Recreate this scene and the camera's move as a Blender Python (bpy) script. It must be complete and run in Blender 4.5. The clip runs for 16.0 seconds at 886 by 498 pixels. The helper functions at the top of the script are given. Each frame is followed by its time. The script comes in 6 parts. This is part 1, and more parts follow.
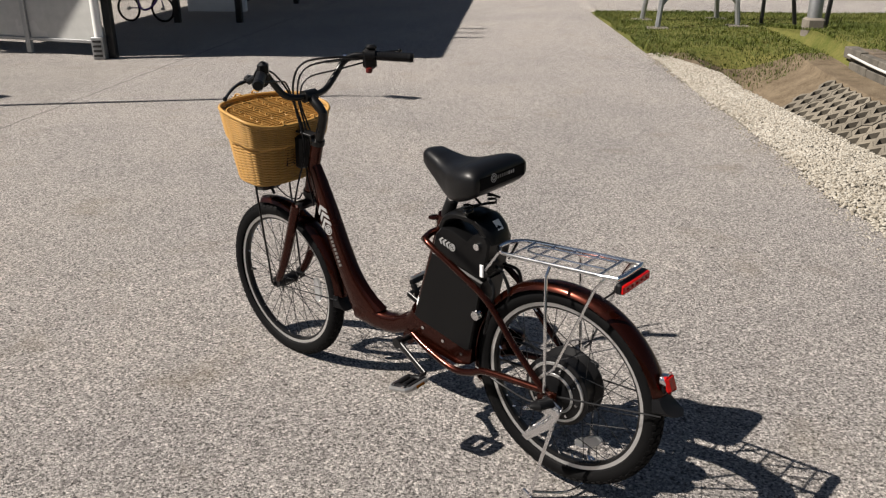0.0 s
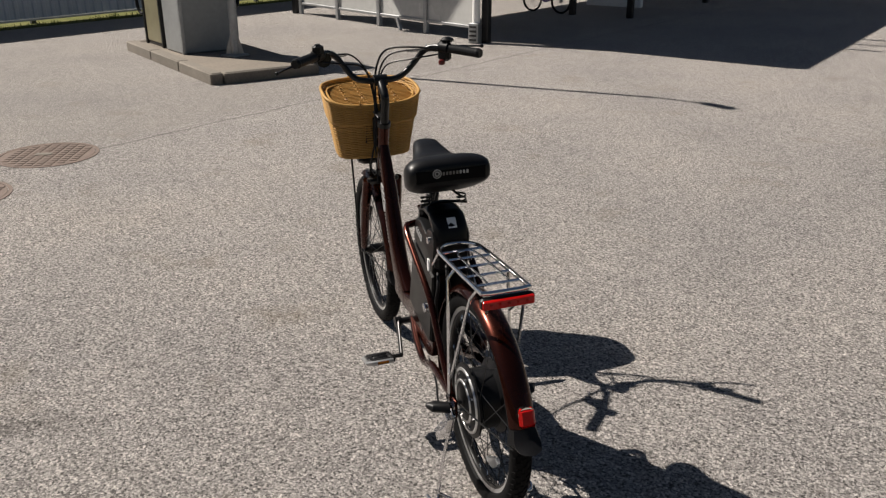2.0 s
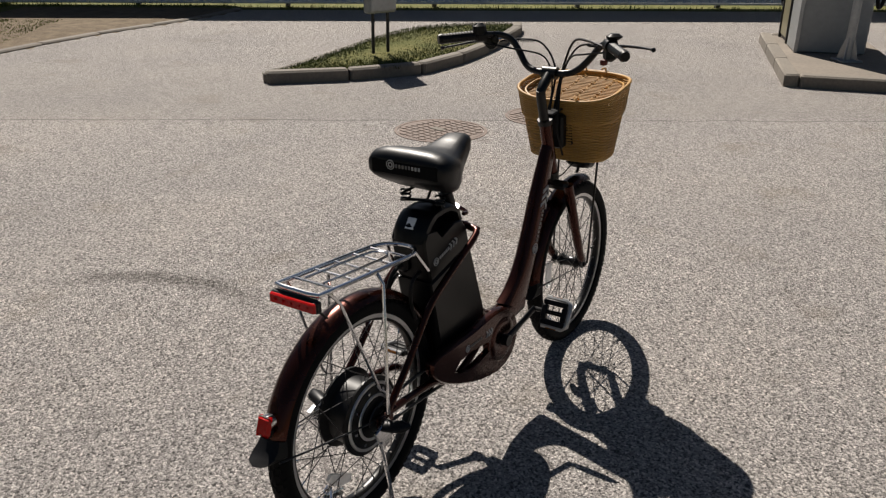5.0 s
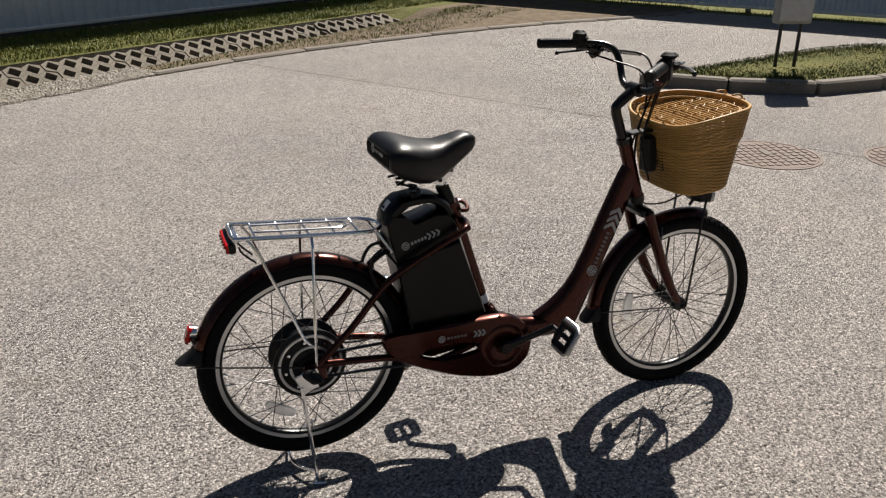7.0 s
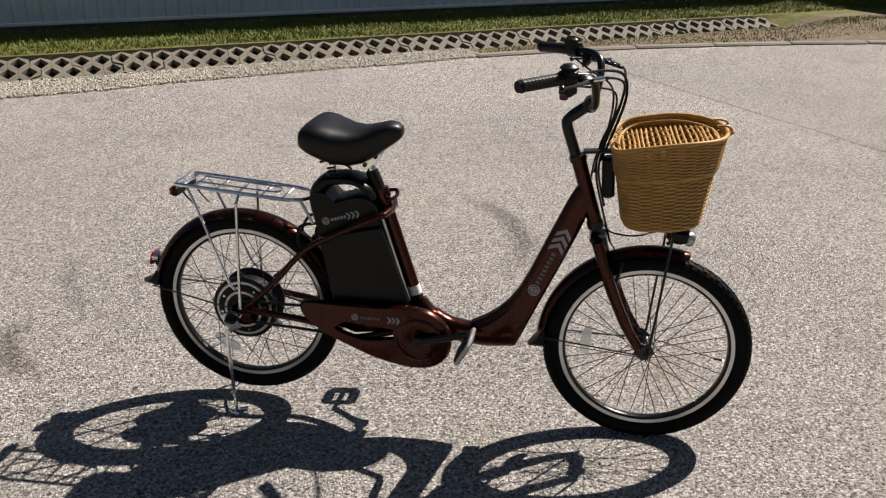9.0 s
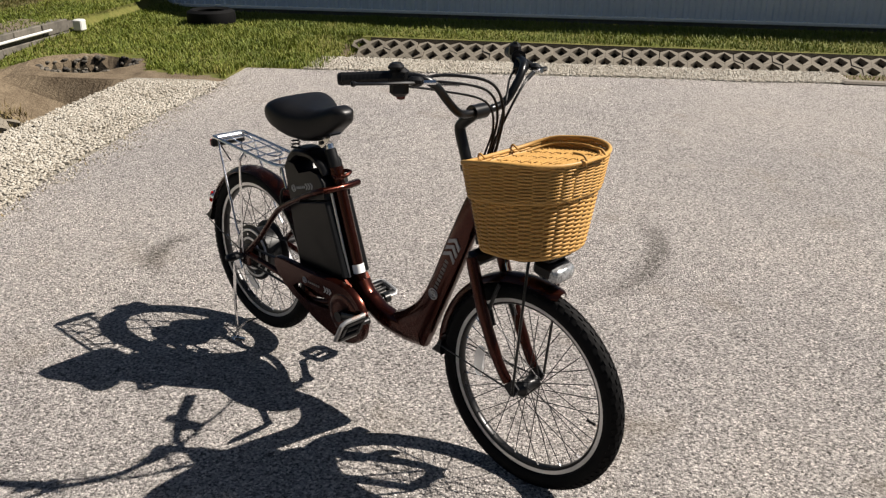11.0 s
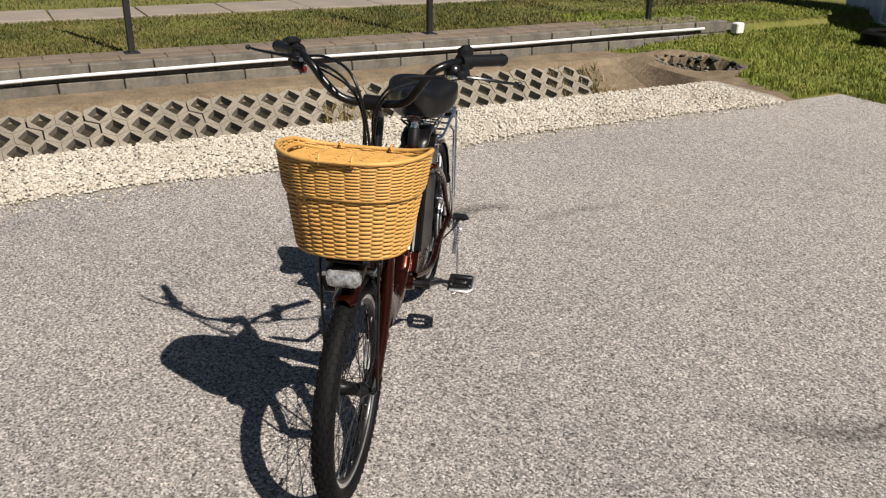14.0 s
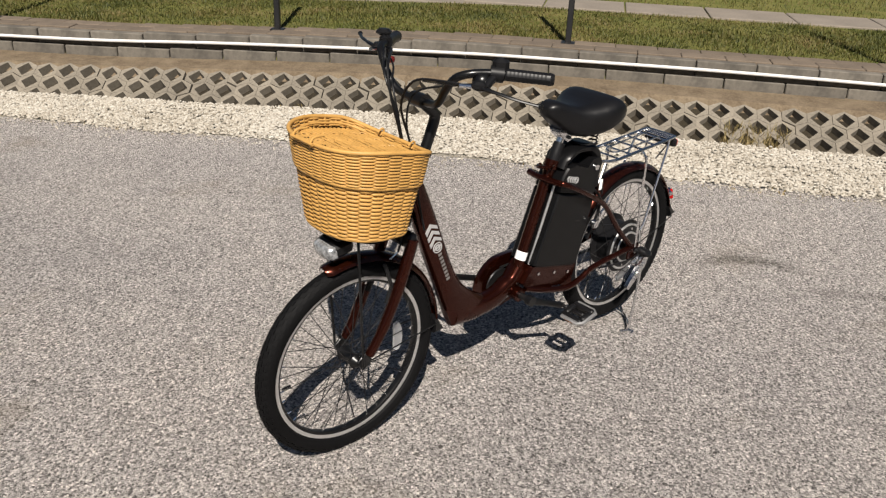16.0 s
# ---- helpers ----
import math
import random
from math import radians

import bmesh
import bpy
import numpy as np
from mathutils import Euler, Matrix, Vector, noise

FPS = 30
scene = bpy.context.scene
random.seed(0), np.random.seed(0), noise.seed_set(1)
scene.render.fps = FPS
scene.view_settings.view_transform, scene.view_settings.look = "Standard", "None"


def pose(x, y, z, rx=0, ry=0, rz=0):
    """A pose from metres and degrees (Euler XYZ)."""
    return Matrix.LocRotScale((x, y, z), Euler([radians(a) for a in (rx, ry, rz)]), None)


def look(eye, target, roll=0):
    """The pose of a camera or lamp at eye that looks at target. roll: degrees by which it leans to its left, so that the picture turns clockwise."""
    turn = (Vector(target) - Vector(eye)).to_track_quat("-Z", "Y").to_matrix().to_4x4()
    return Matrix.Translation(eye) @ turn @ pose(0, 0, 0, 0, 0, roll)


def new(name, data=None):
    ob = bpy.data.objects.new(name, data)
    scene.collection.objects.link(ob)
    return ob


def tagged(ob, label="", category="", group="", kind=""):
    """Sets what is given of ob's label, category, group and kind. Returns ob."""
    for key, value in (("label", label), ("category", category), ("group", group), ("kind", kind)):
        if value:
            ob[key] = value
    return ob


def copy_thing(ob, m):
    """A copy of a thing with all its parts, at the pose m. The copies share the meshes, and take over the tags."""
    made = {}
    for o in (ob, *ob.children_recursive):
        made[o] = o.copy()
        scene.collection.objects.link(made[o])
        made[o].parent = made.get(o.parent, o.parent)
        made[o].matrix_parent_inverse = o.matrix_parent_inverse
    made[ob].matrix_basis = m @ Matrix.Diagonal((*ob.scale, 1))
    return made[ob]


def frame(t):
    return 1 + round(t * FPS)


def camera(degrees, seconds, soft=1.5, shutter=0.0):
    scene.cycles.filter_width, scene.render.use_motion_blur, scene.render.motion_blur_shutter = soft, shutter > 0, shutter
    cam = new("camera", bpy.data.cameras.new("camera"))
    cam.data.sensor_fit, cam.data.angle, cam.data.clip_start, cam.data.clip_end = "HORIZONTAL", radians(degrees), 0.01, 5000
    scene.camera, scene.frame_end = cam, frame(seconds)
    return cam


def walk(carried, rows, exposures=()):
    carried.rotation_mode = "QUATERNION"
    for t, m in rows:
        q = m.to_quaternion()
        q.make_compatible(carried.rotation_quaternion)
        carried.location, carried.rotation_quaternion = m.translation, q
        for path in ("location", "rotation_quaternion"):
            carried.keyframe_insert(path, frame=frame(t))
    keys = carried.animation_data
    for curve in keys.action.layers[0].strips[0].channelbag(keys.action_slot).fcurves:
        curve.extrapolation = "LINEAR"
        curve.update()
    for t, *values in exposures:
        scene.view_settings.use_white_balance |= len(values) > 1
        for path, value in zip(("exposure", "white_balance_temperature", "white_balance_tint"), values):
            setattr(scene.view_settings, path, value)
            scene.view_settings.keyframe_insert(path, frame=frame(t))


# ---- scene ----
cam = camera(56.66, 16.0, soft=1.25)
ROWS = [
    (0, -1.8038, 1.8375, 1.6374, 68.41, 0.01, -138.53),
    (0.5, -2.0700, 1.5958, 1.6427, 68.30, 0.02, -131.72),
    (1, -2.2994, 1.3420, 1.6453, 68.25, -0.06, -123.89),
    (1.5, -2.4639, 1.0386, 1.6330, 68.17, -0.05, -116.13),
    (2, -2.5885, 0.7245, 1.6421, 68.15, -0.10, -107.65),
    (2.5, -2.6119, 0.3892, 1.6177, 68.20, -0.31, -99.12),
    (3, -2.5764, 0.0334, 1.5985, 68.09, -0.31, -91.28),
    (3.5, -2.5313, -0.3283, 1.5851, 67.87, -0.30, -83.23),
    (4, -2.4229, -0.6568, 1.5832, 67.73, -0.56, -75.27),
    (4.5, -2.2825, -0.9370, 1.5865, 67.63, -0.42, -66.69),
    (5, -2.0962, -1.2099, 1.5939, 67.41, -0.61, -56.73),
    (5.50, -1.9080, -1.4875, 1.6007, 67.32, -0.59, -47.09),
    (6.00, -1.6701, -1.7491, 1.6075, 67.23, -0.57, -38.03),
    (6.50, -1.3873, -1.9797, 1.6144, 67.15, -0.54, -29.45),
    (7.00, -1.0688, -2.1672, 1.6212, 67.06, -0.52, -21.25),
    (7.5, -0.7278, -2.3032, 1.6280, 66.97, -0.50, -13.34),
    (8, -0.3732, -2.3830, 1.6271, 66.74, -0.71, -5.54),
    (8.5, 0.0096, -2.3793, 1.6324, 66.58, -0.62, 2.44),
    (9, 0.4048, -2.3561, 1.6390, 66.45, -0.53, 9.85),
    (9.5, 0.7892, -2.2724, 1.6358, 66.44, -0.78, 17.45),
    (10.00, 1.1785, -2.1391, 1.6337, 66.51, -0.57, 25.59),
    (10.50, 1.5569, -1.9291, 1.6316, 66.57, -0.36, 34.54),
    (11.00, 1.8976, -1.6517, 1.6295, 66.64, -0.14, 43.95),
    (11.50, 2.1801, -1.3274, 1.6274, 66.70, 0.07, 53.42),
    (12, 2.3948, -0.9842, 1.6253, 66.77, 0.28, 62.60),
    (12.5, 2.5553, -0.6286, 1.6264, 66.71, -0.02, 71.50),
    (13, 2.6563, -0.2355, 1.6169, 66.81, -0.17, 80.25),
    (13.5, 2.6582, 0.1484, 1.5919, 66.93, -0.62, 89.42),
    (14, 2.5846, 0.5218, 1.5968, 66.88, -0.92, 98.68),
    (14.5, 2.4728, 0.8755, 1.5986, 66.59, -1.48, 108.99),
    (15, 2.3179, 1.1900, 1.6180, 66.49, -1.74, 118.57),
    (15.5, 2.1284, 1.5022, 1.6518, 66.03, -1.88, 128.01),
    (16, 1.9314, 1.7352, 1.6497, 65.83, -2.32, 137.85),
]
SITE = pose(0, 0, 0, 0, 0, -36.87)
walk(cam, [(t, SITE @ pose(x, y, z, rx, ry, rz)) for t, x, y, z, rx, ry, rz in ROWS],
     exposures=[(0, 0.80), (1.5, 0.68), (2.5, 0.63), (3.5, 0.66), (5, 0.65), (7.5, 0.82), (9, 0.92), (12.5, 1.0), (14, 0.93), (16, 0.84)])

# ---- light ----
SUN_TO = Vector((0.906, 0.208, 1.0)).normalized()
world = bpy.data.worlds.new("world")
scene.world = world
world.use_nodes = True
wn = world.node_tree.nodes
sky = wn.new("ShaderNodeTexSky")
sky.sky_type, sky.sun_disc = "NISHITA", False
sky.sun_elevation, sky.sun_rotation = math.asin(SUN_TO.z), math.atan2(SUN_TO.x, SUN_TO.y)
world.node_tree.links.new(sky.outputs[0], wn["Background"].inputs[0])
wn["Background"].inputs[1].default_value = 0.0225
sun = new("sun", bpy.data.lights.new("sun", "SUN"))
sun.data.energy, sun.data.angle, sun.data.color = 4.75, radians(0.5), (1.0, 0.925, 0.835)
sun.matrix_world = look(SUN_TO * 30, (0, 0, 0))
scene.view_settings.exposure = 0.0

# ---- materials ----
def nodes_of(name):
    m = bpy.data.materials.new(name)
    m.use_nodes = True
    t = m.node_tree
    return m, t, t.nodes["Principled BSDF"]


def add(t, kind, **given):
    n = t.nodes.new(kind)
    for k, v in given.items():
        n.inputs[k].default_value = v
    return n


def math_node(t, op, a, b=None, c=None):
    n = t.nodes.new("ShaderNodeMath")
    n.operation = op
    for i, v in enumerate((a, b, c)):
        if v is None:
            continue
        if isinstance(v, (int, float)):
            n.inputs[i].default_value = v
        else:
            t.links.new(v, n.inputs[i])
    return n.outputs[0]


def mix_col(t, fac, a, b, blend="MIX"):
    n = t.nodes.new("ShaderNodeMix")
    n.data_type, n.blend_type = "RGBA", blend
    for i, v in ((0, fac), (6, a), (7, b)):
        if isinstance(v, (int, float)):
            n.inputs[i].default_value = v
        elif isinstance(v, tuple):
            n.inputs[i].default_value = (*v, 1)
        else:
            t.links.new(v, n.inputs[i])
    return n.outputs[2]


def ramp(t, fac, stops):
    n = t.nodes.new("ShaderNodeValToRGB")
    t.links.new(fac, n.inputs[0])
    e = n.color_ramp.elements
    while len(e) < len(stops):
        e.new(0.5)
    for el, (p, c) in zip(e, stops):
        el.position = p
        el.color = (*c, 1) if isinstance(c, tuple) else (c, c, c, 1)
    return n.outputs[0]


def coords(t):
    return t.nodes.new("ShaderNodeTexCoord").outputs["Object"]


def noise_of(t, co, scale, detail=4.0, rough=0.55):
    n = add(t, "ShaderNodeTexNoise", Scale=scale, Detail=detail, Roughness=rough)
    t.links.new(co, n.inputs["Vector"])
    return n.outputs["Fac"]


def plain(name, base, rough=0.5, metal=0.0, vary=0.15, grain=60.0, coarse=6.0, bump=0.15, depth=0.002, coat=0.0, spec=0.5, each=0.0):
    """A surface with variation at two scales, fine relief and uneven gloss."""
    m, t, b = nodes_of(name)
    co = coords(t)
    fine, wide = noise_of(t, co, grain, 5), noise_of(t, co, coarse, 3)
    both = math_node(t, "ADD", math_node(t, "MULTIPLY", fine, 0.5), math_node(t, "MULTIPLY", wide, 0.5))
    dark = tuple(c * (1 - vary) for c in base)
    lite = tuple(min(1, c * (1 + vary)) for c in base)
    col = ramp(t, both, [(0.3, dark), (0.7, lite)])
    if each:
        rnd = t.nodes.new("ShaderNodeObjectInfo").outputs["Random"]
        k = math_node(t, "ADD", math_node(t, "MULTIPLY", rnd, each), 1 - each / 2)
        hsv = t.nodes.new("ShaderNodeHueSaturation")
        t.links.new(k, hsv.inputs["Value"])
        t.links.new(col, hsv.inputs["Color"])
        col = hsv.outputs[0]
    t.links.new(col, b.inputs["Base Color"])
    t.links.new(math_node(t, "ADD", math_node(t, "MULTIPLY", wide, 0.2), rough - 0.1), b.inputs["Roughness"])
    b.inputs["Metallic"].default_value = metal
    b.inputs["Coat Weight"].default_value = coat
    b.inputs["Coat Roughness"].default_value = 0.08
    b.inputs["Specular IOR Level"].default_value = spec
    if bump:
        bn = add(t, "ShaderNodeBump", Strength=bump, Distance=depth)
        t.links.new(fine, bn.inputs["Height"])
        t.links.new(bn.outputs[0], b.inputs["Normal"])
    return m


def island_varied(name, stops, rough=0.8, patch=0.3, scale=1.3):
    """Colour by piece, for joined small things."""
    m, t, b = nodes_of(name)
    rnd = t.nodes.new("ShaderNodeNewGeometry").outputs["Random Per Island"]
    n = noise_of(t, coords(t), scale, 3)
    n = math_node(t, "MULTIPLY_ADD", n, 2.0, -0.5)
    f = math_node(t, "ADD", math_node(t, "MULTIPLY", rnd, 1 - patch), math_node(t, "MULTIPLY", n, patch))
    t.links.new(ramp(t, f, stops), b.inputs["Base Color"])
    b.inputs["Roughness"].default_value = rough
    b.inputs["Specular IOR Level"].default_value = 0.25
    return m


# dark worn marks on the asphalt: centre, radius, half width, start and end angle
MARKS = ((-0.95, 1.08, 0.38, 0.045, 133, 232, 0.78), (-0.3, 1.6, 0.76, 0.045, 150, 212, 0.7), (0.3, 1.5, 0.82, 0.055, -58, 26, 0.72),
         (-0.2, 3.95, 0.86, 0.06, 138, 182, 0.45), (1.9, 4.0, 1.0, 0.08, 150, 195, 0.35))


def asphalt_material():
    m, t, b = nodes_of("chip_asphalt")
    co = coords(t)
    sep = t.nodes.new("ShaderNodeSeparateXYZ")
    t.links.new(co, sep.inputs[0])
    x, y = sep.outputs[0], sep.outputs[1]
    v = add(t, "ShaderNodeTexVoronoi", Scale=146.0, Randomness=1.0)
    t.links.new(co, v.inputs["Vector"])
    hue = t.nodes.new("ShaderNodeSeparateColor")
    t.links.new(v.outputs["Color"], hue.inputs[0])
    chips = ramp(t, hue.outputs[0], [(0.0, (0.1, 0.093, 0.088)), (0.24, (0.285, 0.265, 0.253)), (0.66, (0.43, 0.4, 0.382)), (1.0, (0.7, 0.654, 0.624))])
    rough = noise_of(t, co, 90, 4, 0.7)
    gap = ramp(t, rough, [(0.36, 0.22), (0.46, 0.96), (0.6, 1.18)])
    col = mix_col(t, 1.0, chips, gap, "MULTIPLY")
    # fine pits, wide patches and long bands
    pits = noise_of(t, co, 44, 5, 0.75)
    col = mix_col(t, 0.6, col, ramp(t, pits, [(0.34, 0.22), (0.47, 1.0), (0.7, 1.25)]), "MULTIPLY")
    blot = noise_of(t, co, 9, 4, 0.65)
    col = mix_col(t, 0.6, col, ramp(t, blot, [(0.32, 0.86), (0.5, 1.0), (0.68, 1.1)]), "MULTIPLY")
    # scattered dark holes where a chip is lost
    hole = add(t, "ShaderNodeTexVoronoi", Scale=17.0, Randomness=1.0)
    t.links.new(co, hole.inputs["Vector"])
    pick = t.nodes.new("ShaderNodeSeparateColor")
    t.links.new(hole.outputs["Color"], pick.inputs[0])
    size = math_node(t, "MULTIPLY_ADD", pick.outputs[1], 0.16, 0.0)
    lost = math_node(t, "MULTIPLY", math_node(t, "LESS_THAN", hole.outputs["Distance"], size), math_node(t, "LESS_THAN", pick.outputs[0], 0.45))
    col = mix_col(t, math_node(t, "MULTIPLY", lost, 0.8), col, (0.05, 0.045, 0.04))
    wide = noise_of(t, co, 0.55, 5, 0.6)
    col = mix_col(t, 0.8, col, ramp(t, wide, [(0.3, (0.80, 0.80, 0.81)), (0.55, (1.0, 0.99, 0.97)), (0.75, (1.08, 1.05, 1.0))]), "MULTIPLY")
    rust = noise_of(t, co, 1.7, 4, 0.6)
    col = mix_col(t, ramp(t, rust, [(0.58, 0.0), (0.75, 0.45)]), col, (0.231, 0.189, 0.133), "MIX")
    # smoother, paler lot beyond the joint
    east = ramp(t, math_node(t, "MULTIPLY_ADD", x, 0.5, -1.58), [(0.45, 0.0), (0.55, 1.0)])
    pale = mix_col(t, 0.5, col, (0.266, 0.2464, 0.224), "MIX")
    col = mix_col(t, math_node(t, "MULTIPLY", east, 0.6), col, pale)
    wob = noise_of(t, co, 2.2, 3)
    line = math_node(t, "ABSOLUTE", math_node(t, "ADD", math_node(t, "ADD", math_node(t, "MULTIPLY_ADD", y, -0.03, x), -4.13), math_node(t, "MULTIPLY_ADD", wob, 0.10, -0.05)))
    joint = math_node(t, "MULTIPLY", math_node(t, "LESS_THAN", line, 0.012), 0.55)
    col = mix_col(t, joint, col, (0.06, 0.055, 0.05))
    soot = None
    for cx, cy, r, w, a0, a1, k in MARKS:
        dx, dy = math_node(t, "ADD", x, -cx), math_node(t, "ADD", y, -cy)
        d = math_node(t, "SQRT", math_node(t, "ADD", math_node(t, "MULTIPLY", dx, dx), math_node(t, "MULTIPLY", dy, dy)))
        d = math_node(t, "ADD", d, math_node(t, "MULTIPLY_ADD", wob, 0.16, -0.08))
        near = math_node(t, "SUBTRACT", 1.0, math_node(t, "MINIMUM", math_node(t, "DIVIDE", math_node(t, "ABSOLUTE", math_node(t, "SUBTRACT", d, r)), w * 1.6), 1.0))
        mid, half = radians((a0 + a1) / 2), radians((a1 - a0) / 2)
        turn = math_node(t, "ADD", math_node(t, "MULTIPLY", dx, math.cos(mid)), math_node(t, "MULTIPLY", dy, math.sin(mid)))
        gate = math_node(t, "DIVIDE", math_node(t, "SUBTRACT", math_node(t, "DIVIDE", turn, d), math.cos(half)), 0.25)
        gate = math_node(t, "MAXIMUM", math_node(t, "MINIMUM", gate, 1.0), 0.0)
        one = math_node(t, "MULTIPLY", math_node(t, "MULTIPLY", math_node(t, "MINIMUM", math_node(t, "MULTIPLY", near, 1.3), 1.0), gate), k)
        soot = one if soot is None else math_node(t, "MAXIMUM", soot, one)
    speck = ramp(t, noise_of(t, co, 55, 4, 0.8), [(0.4, 0.22), (0.57, 1.0)])
    col = mix_col(t, math_node(t, "MULTIPLY", soot, speck), col, (0.045, 0.039, 0.031))
    t.links.new(col, b.inputs["Base Color"])
    b.inputs["Roughness"].default_value = 0.85
    b.inputs["Specular IOR Level"].default_value = 0.3
    bn = add(t, "ShaderNodeBump", Strength=1.0, Distance=0.018)
    high = math_node(t, "ADD", math_node(t, "MULTIPLY", v.outputs["Distance"], -0.35), math_node(t, "MULTIPLY", rough, 1.5))
    t.links.new(high, bn.inputs["Height"])
    t.links.new(bn.outputs[0], b.inputs["Normal"])
    return m


def ground_mix(name, a, b_, scale, rough=0.95, speck=None):
    m, t, b = nodes_of(name)
    co = coords(t)
    n1, n2 = noise_of(t, co, scale, 6, 0.7), noise_of(t, co, scale * 9, 4, 0.7)
    f = math_node(t, "ADD", math_node(t, "MULTIPLY", n1, 0.6), math_node(t, "MULTIPLY", n2, 0.4))
    t.links.new(ramp(t, f, [(0.36, a), (0.64, b_)]), b.inputs["Base Color"])
    b.inputs["Roughness"].default_value = rough
    b.inputs["Specular IOR Level"].default_value = 0.2
    bn = add(t, "ShaderNodeBump", Strength=0.6, Distance=0.02)
    t.links.new(n2, bn.inputs["Height"])
    t.links.new(bn.outputs[0], b.inputs["Normal"])
    return m


ASPHALT = asphalt_material()
SOIL = ground_mix("dry_soil", (0.085, 0.062, 0.04), (0.19, 0.149, 0.101), 5)
# soil painted near black: shade inside the block holes and the pit
SHADE_SOIL = ground_mix("shade_soil", (0.013, 0.010, 0.007), (0.038, 0.031, 0.02), 9)
GRAVEL_BED = ground_mix("gravel_bed", (0.175, 0.154, 0.119), (0.336, 0.315, 0.2695), 22)
TURF = ground_mix("turf", (0.06, 0.075, 0.013), (0.145, 0.13, 0.04), 2.6)
STONES = island_varied("white_gravel", [(0.0, (0.182, 0.1575, 0.119)), (0.35, (0.329, 0.2975, 0.2485)), (0.8, (0.434, 0.406, 0.3535)), (1.0, (0.518, 0.4935, 0.441))])
BLADES = island_varied("grass_blades", [(0.0, (0.022, 0.028, 0.005)), (0.35, (0.043, 0.05, 0.009)), (0.6, (0.078, 0.07, 0.018)), (0.8, (0.12, 0.092, 0.035)), (1.0, (0.19, 0.145, 0.065))], 0.6, 0.6, 1.6)
LUSH = island_varied("lush_blades", [(0.0, (0.05, 0.073, 0.008)), (0.4, (0.105, 0.135, 0.014)), (0.75, (0.165, 0.177, 0.03)), (1.0, (0.25, 0.206, 0.069))], 0.6, 0.5, 1.6)
MEADOW = island_varied("meadow_blades", [(0.0, (0.03, 0.042, 0.006)), (0.4, (0.06, 0.08, 0.01)), (0.75, (0.1, 0.11, 0.02)), (1.0, (0.19, 0.15, 0.055))], 0.6, 0.6, 1.1)
DRY = island_varied("dry_weeds", [(0.0, (0.07, 0.07, 0.021)), (0.5, (0.175, 0.133, 0.056)), (1.0, (0.294, 0.224, 0.112))], 0.7)
GRID_CONC = plain("grass_block_concrete", (0.16, 0.14, 0.11), 0.9, vary=0.38, grain=45, coarse=4, bump=0.4, depth=0.003, each=0.25)
WALL_CONC = plain("wall_concrete", (0.0974, 0.087, 0.0722), 0.9, vary=0.55, grain=22, coarse=3.5, bump=0.4, depth=0.003, each=0.3)
KERB_CONC = plain("kerb_concrete", (0.165, 0.145, 0.12), 0.9, vary=0.25, grain=40, coarse=3, bump=0.4, depth=0.003, each=0.2)
PAVER = plain("brown_paver", (0.1114, 0.0861, 0.0626), 0.9, vary=0.3, grain=40, coarse=5, bump=0.4, depth=0.003, each=0.25)
PATH_CONC = plain("path_concrete", (0.174, 0.1488, 0.1209), 0.9, vary=0.25, grain=30, coarse=2, bump=0.3, each=0.15)
PIPE_WHITE = plain("white_plastic_pipe", (0.56, 0.553, 0.532), 0.4, vary=0.08, bump=0.05)
POST_BLACK = plain("black_post_paint", (0.0084, 0.0084, 0.0091), 0.45, vary=0.3)
CLAD = plain("blue_grey_sheet", (0.504, 0.56, 0.623), 0.4, metal=0.1, vary=0.08, grain=20, coarse=1.5, bump=0.05)
FLASH = plain("white_flashing", (0.75, 0.73, 0.68), 0.5, vary=0.1)
PLINTH = plain("dark_plinth", (0.112, 0.1085, 0.105), 0.9, vary=0.3, grain=25, coarse=2, bump=0.4)
IRON = plain("manhole_iron", (0.145, 0.105, 0.085), 0.8, metal=0.0, vary=0.3, grain=60, coarse=9, bump=0.4)
STEEL = plain("galvanised_steel", (0.364, 0.371, 0.378), 0.45, metal=0.75, vary=0.15, grain=25, coarse=4, bump=0.1)
CABINET = plain("grey_cabinet_steel", (0.28, 0.287, 0.287), 0.55, metal=0.25, vary=0.12, grain=14, coarse=2.5, bump=0.1)
BRASSY = plain("yellowed_panel", (0.294, 0.266, 0.168), 0.35, metal=0.35, vary=0.15, grain=10, coarse=3)
PANEL = plain("milky_panel", (0.462, 0.462, 0.448), 0.25, vary=0.12, grain=9, coarse=1.6, bump=0.05)
WHITE = plain("white_paint", (0.78, 0.78, 0.76), 0.5, vary=0.05)
ROOF = plain("roof_sheet", (0.21, 0.217, 0.231), 0.5, metal=0.2)
CAGE = plain("pedal_alloy", (0.42, 0.42, 0.42), 0.4, metal=0.8, vary=0.15)
PURPLE = plain("purple_paint", (0.042, 0.0105, 0.14), 0.3, coat=0.5)
